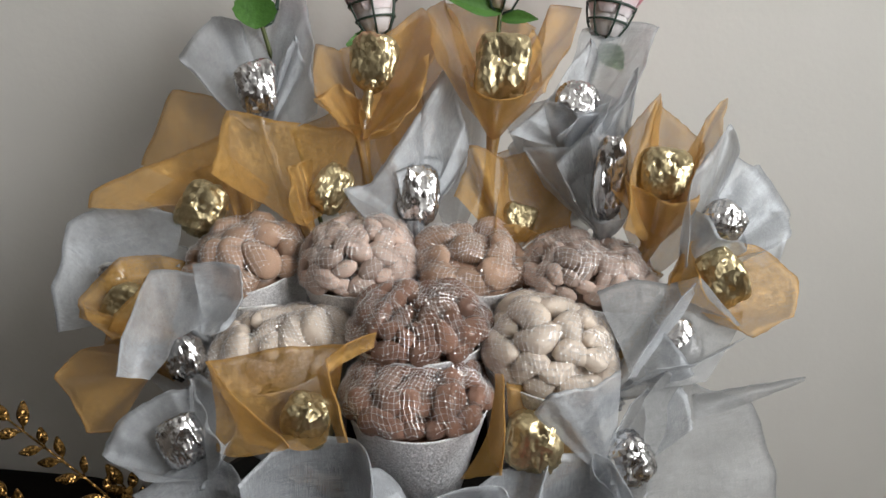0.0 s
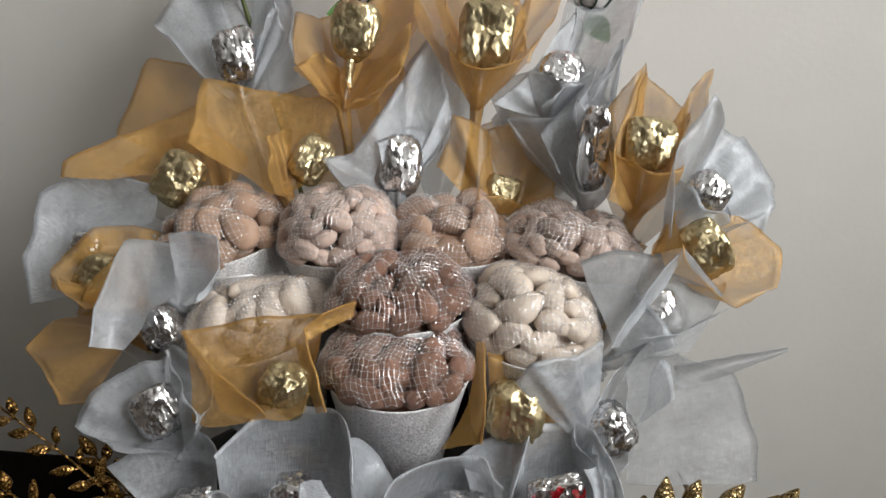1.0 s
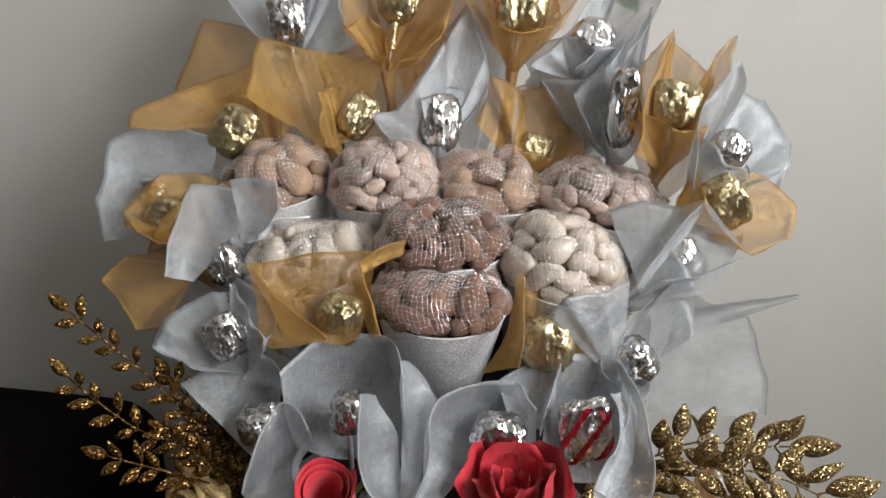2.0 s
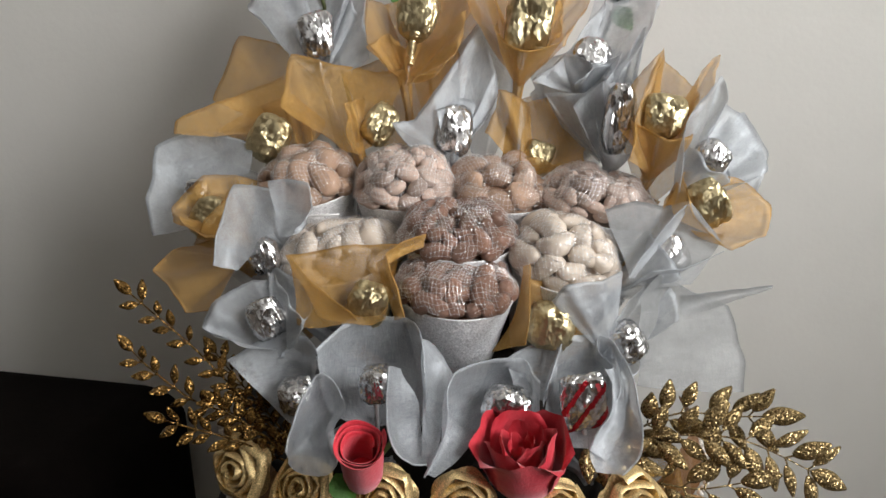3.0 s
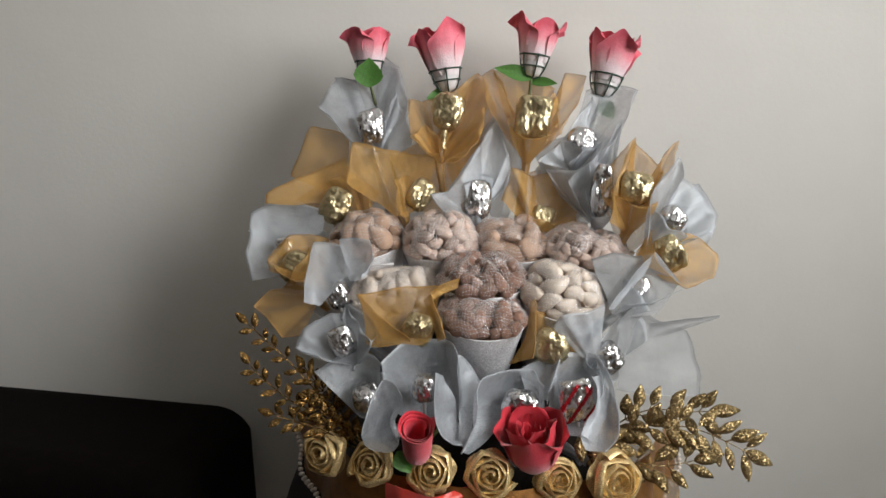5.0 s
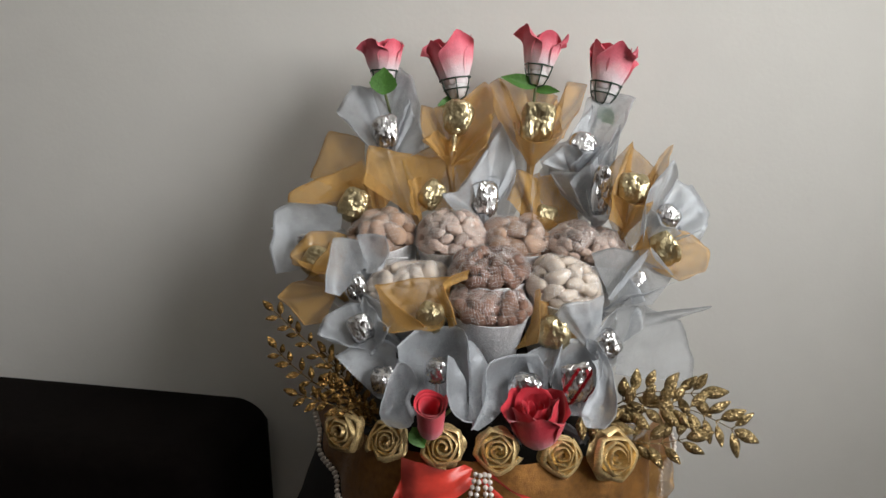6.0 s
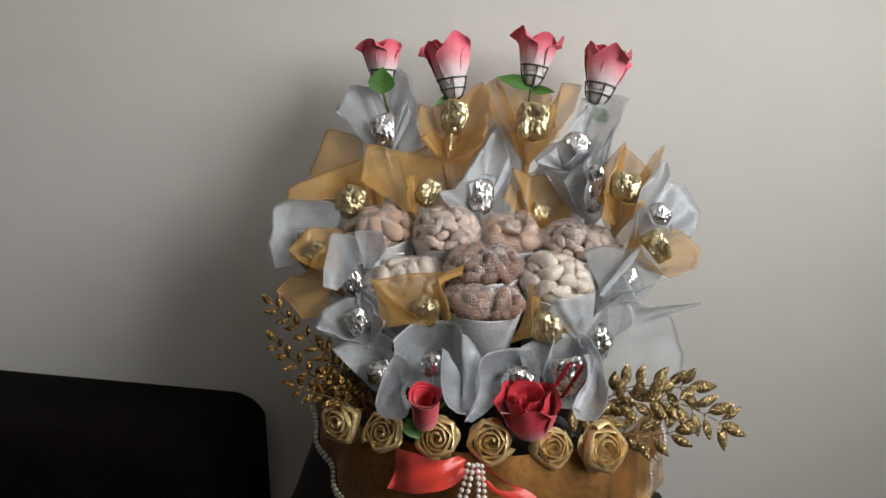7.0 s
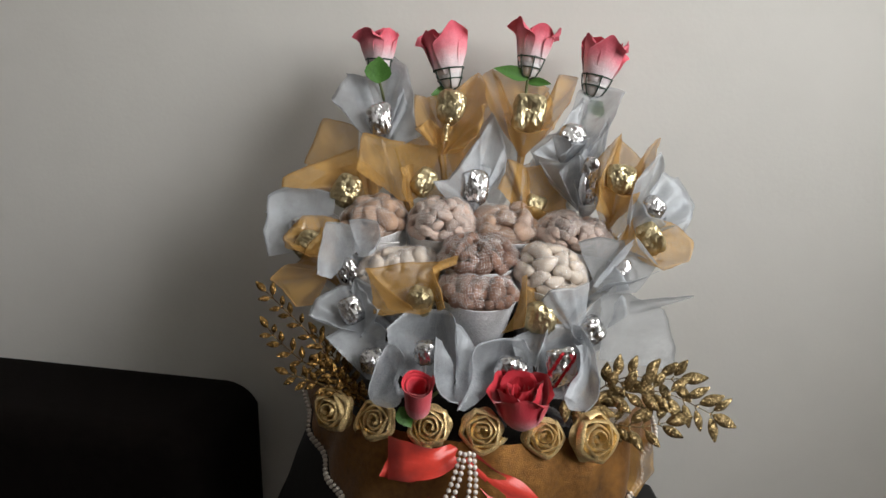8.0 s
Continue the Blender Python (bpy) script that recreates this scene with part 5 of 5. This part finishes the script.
wrap("silver", (-0.053, 0.31, 0.779), ((-0.054, 0.297, 0.851), 0.022, 0.0251), [], fold_soft=0.9, folds=[
      ([(-0.091, 0.3, 0.872), (-0.076, 0.315, 0.884), (-0.057, 0.322, 0.886), (-0.036, 0.318, 0.887), (-0.027, 0.306, 0.881), (-0.024, 0.29, 0.861)],
       [(-0.081, 0.29, 0.833), (-0.072, 0.298, 0.824), (-0.057, 0.302, 0.819), (-0.045, 0.3, 0.821), (-0.037, 0.293, 0.816), (-0.03, 0.28, 0.809)], 0.013),
      ([(-0.071, 0.275, 0.853), (-0.079, 0.283, 0.861), (-0.089, 0.286, 0.861), (-0.097, 0.278, 0.849), (-0.102, 0.268, 0.834), (-0.104, 0.262, 0.824)],
       [(-0.073, 0.274, 0.818), (-0.073, 0.264, 0.814), (-0.078, 0.258, 0.811), (-0.088, 0.256, 0.811), (-0.097, 0.257, 0.814), (-0.102, 0.259, 0.818)], 0.020)] + [
      ([(-0.044, 0.268, 0.876), (-0.045, 0.262, 0.856), (-0.044, 0.259, 0.84), (-0.039, 0.257, 0.827), (-0.03, 0.259, 0.818), (-0.021, 0.264, 0.813)],
       [(-0.038, 0.288, 0.866), (-0.028, 0.29, 0.843), (-0.026, 0.288, 0.828), (-0.023, 0.284, 0.82), (-0.021, 0.281, 0.817), (-0.019, 0.277, 0.816)], 0.006),
      ([(-0.026, 0.306, 0.878), (-0.022, 0.308, 0.876), (-0.013, 0.312, 0.864), (-0.005, 0.308, 0.852)],
       [(-0.024, 0.274, 0.814), (-0.021, 0.27, 0.811), (-0.019, 0.266, 0.811), (-0.017, 0.264, 0.811)], 0.005)], collar=False)
wrap("silver", (0.025, 0.301, 0.784), ((0.029, 0.302, 0.834), 0.033, 0.0306), [], fold_soft=0.9, folds=[
      ([(-0.022, 0.26, 0.809), (-0.01, 0.27, 0.835), (-0.008, 0.283, 0.86), (0.002, 0.3, 0.861), (0.022, 0.31, 0.863), (0.039, 0.312, 0.863), (0.043, 0.303, 0.857), (0.049, 0.3, 0.852)],
       [(-0.016, 0.263, 0.808), (-0.002, 0.272, 0.814), (0.008, 0.288, 0.818), (0.013, 0.294, 0.819), (0.018, 0.297, 0.82), (0.028, 0.297, 0.822), (0.038, 0.295, 0.826), (0.047, 0.291, 0.831)], 0.015),
      ([(0.028, 0.318, 0.86), (0.039, 0.322, 0.865), (0.052, 0.325, 0.869), (0.061, 0.32, 0.87), (0.061, 0.311, 0.865), (0.054, 0.301, 0.853)],
       [(0.038, 0.306, 0.836), (0.043, 0.306, 0.837), (0.047, 0.305, 0.839), (0.051, 0.303, 0.838), (0.052, 0.3, 0.838), (0.051, 0.297, 0.837)], 0.004)], collar=False)
wrap("silver", (0.086, 0.308, 0.782), ((0.077, 0.300, 0.840), 0.0305, 0.040), [], fold_soft=0.9, folds=[
      ([(0.054, 0.3, 0.848), (0.061, 0.311, 0.866), (0.068, 0.32, 0.876), (0.084, 0.323, 0.877), (0.096, 0.316, 0.876), (0.101, 0.304, 0.869)],
       [(0.057, 0.29, 0.823), (0.063, 0.293, 0.814), (0.071, 0.296, 0.809), (0.084, 0.296, 0.81), (0.09, 0.292, 0.815), (0.092, 0.286, 0.827)], 0.01),
      ([(0.094, 0.316, 0.875), (0.103, 0.301, 0.866), (0.106, 0.285, 0.851), (0.108, 0.271, 0.835), (0.105, 0.264, 0.823), (0.095, 0.26, 0.813)],
       [(0.097, 0.303, 0.865), (0.098, 0.293, 0.853), (0.092, 0.286, 0.843), (0.084, 0.28, 0.832), (0.077, 0.272, 0.823), (0.08, 0.263, 0.814)], 0.008)] + [
      ([(0.089, 0.3, 0.862), (0.092, 0.289, 0.857), (0.089, 0.28, 0.846), (0.081, 0.274, 0.835), (0.075, 0.268, 0.825)],
       [(0.099, 0.303, 0.864), (0.1, 0.29, 0.851), (0.098, 0.28, 0.835), (0.092, 0.272, 0.826), (0.087, 0.266, 0.819)], 0.004)], collar=False, label='silver and red foil candy in a silver organza wrap', boxy=7.0, print_band=True, thick=0.012)
bud_rose((-0.129, 0.545, 1.123), (-0.02, 0.05, 1), 0.0537, 0.0436, 20, 3, (0.05, -0.1, 0.95), 0.032, (-0.05, 0.5, 0.84), 0.8)
bud_rose((-0.04, 0.545, 1.115), (-0.17, 0.05, 1), 0.062, 0.0563, 70, 7, (-1, -0.3, -0.05), 0.026, (0, 0.5, 0.84), 0.62)
bud_rose((0.056, 0.545, 1.132), (0.13, 0.05, 1), 0.0552, 0.0479, 140, 12, (0.9, -0.4, 0.0), 0.03, (0.03, 0.5, 0.84), 0.3)
bud_rose((0.137, 0.545, 1.112), (0.22, 0.05, 1), 0.0618, 0.0544, 200, 16, (0.5, -0.3, -0.6), 0.026, (0.06, 0.5, 0.84), 0.62)
tagged(part("leaf", cloth_leaf((0.056, 0.54, 1.124), (-1, -0.1, 0.3), 0.045, 5, 0.3), "leaf", bpy.data.objects["rosebud.002"]), "narrow green cloth leaf")
rolled_rose((-0.058, 0.262, 0.809), (0.0, -0.6, 1), 0.0143, 0.0423, "red cloth rosebud rolled into a tube", (-0.02, 0.40, 0.79))
open_rose((0.041, 0.28, 0.791), (-0.14, -0.24, 1), 0.0532, 0.0476, 15, 60, ((0.24, 0.86, 3, 0.0, 0.001, 1.3), (0.46, 0.93, 3, 0.0, 0.003, 1.35), (0.72, 0.98, 3, 0.0, 0.006, 1.3), (0.95, 0.93, 3, 0.001, 0.010, 1.35)), "open red cloth rose with paler petal roots", (0.03, 0.40, 0.79))
stray = thing("rose_leaf", (-0.084, 0.272, 0.804), "green cloth leaf tucked between the rosettes", "leaf")
part("leaf_blade", cloth_leaf((-0.074, 0.260, 0.811), (0.45, -0.1, -0.8), 0.022, 8, 0.6), "leaf", stray)
rosette((-0.142, 0.298, 0.788), (-0.45, -0.9, 0.25), 0.0482, 0, 1)
rosette((-0.098, 0.281, 0.787), (-0.25, -0.9, 0.45), 0.0434, 67, 2)
rosette((-0.046, 0.267, 0.790), (-0.1, -0.95, 0.35), 0.0455, 134, 3)
rosette((0.002, 0.265, 0.789), (0.05, -0.95, 0.3), 0.0466, 201, 4)
rosette((0.059, 0.270, 0.783), (0.25, -0.9, 0.35), 0.0444, 268, 5)
rosette((0.107, 0.272, 0.782), (0.4, -0.9, 0.3), 0.0531, 335, 6)
bow((-0.014, 0.262, 0.768), pearl_mesh)
spray("stiff spray of gold glitter leaves on thin stems", [
      [(0.095, 0.33, 0.779), (0.116, 0.305, 0.811), (0.149, 0.29, 0.824), (0.18, 0.285, 0.822), (0.218, 0.28, 0.806), 0.0115, 1.0],
      [(0.103, 0.34, 0.781), (0.118, 0.315, 0.813), (0.142, 0.305, 0.831), (0.17, 0.3, 0.832), (0.19, 0.295, 0.835), 0.011, 1.1],
      [(0.106, 0.32, 0.769), (0.127, 0.295, 0.786), (0.151, 0.285, 0.789), (0.175, 0.28, 0.797), 0.0115, 1.0],
      [(0.076, 0.312, 0.812), (0.09, 0.298, 0.806), (0.106, 0.292, 0.803), 0.009, 0.8]], 0.0215, 21)
# left spray: its shade is in the material's darker colour
spray("gold glitter leaf spray with its shade put into a darker colour", [
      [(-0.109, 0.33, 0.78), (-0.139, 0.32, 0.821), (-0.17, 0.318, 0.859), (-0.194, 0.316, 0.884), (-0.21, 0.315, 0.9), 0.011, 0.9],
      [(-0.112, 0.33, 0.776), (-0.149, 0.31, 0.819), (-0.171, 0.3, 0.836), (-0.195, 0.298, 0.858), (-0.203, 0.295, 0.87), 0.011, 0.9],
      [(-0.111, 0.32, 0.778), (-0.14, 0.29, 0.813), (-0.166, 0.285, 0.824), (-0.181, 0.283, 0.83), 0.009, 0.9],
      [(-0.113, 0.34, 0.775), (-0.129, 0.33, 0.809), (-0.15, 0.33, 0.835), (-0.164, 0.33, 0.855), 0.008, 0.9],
      [(-0.11, 0.315, 0.789), (-0.131, 0.3, 0.815), (-0.152, 0.295, 0.836), 0.008, 0.9]], 0.0118, 33, "shaded_gold_leaf")
tie = thing("plastic_tie", (-0.109, 0.374, 0.94), "thin white plastic tie lying across two nut cones", "tie")
part("tie_strip", tube(bmesh.new(), curve_points([(-0.109, 0.374, 0.94), (-0.096, 0.371, 0.942), (-0.087, 0.375, 0.942)], 6), 0.0008, 6), "pvc", tie)
wrap("gold", (0.117, 0.33, 0.755), None, [[(0.115, 0.315, 0.78), (0.129, 0.32, 0.792), (0.149, 0.315, 0.792), (0.151, 0.305, 0.775)], [(0.15, 0.3, 0.774), (0.174, 0.315, 0.761), (0.182, 0.32, 0.726), (0.164, 0.315, 0.7)]], label="gold organza scrap tucked under the glitter spray")
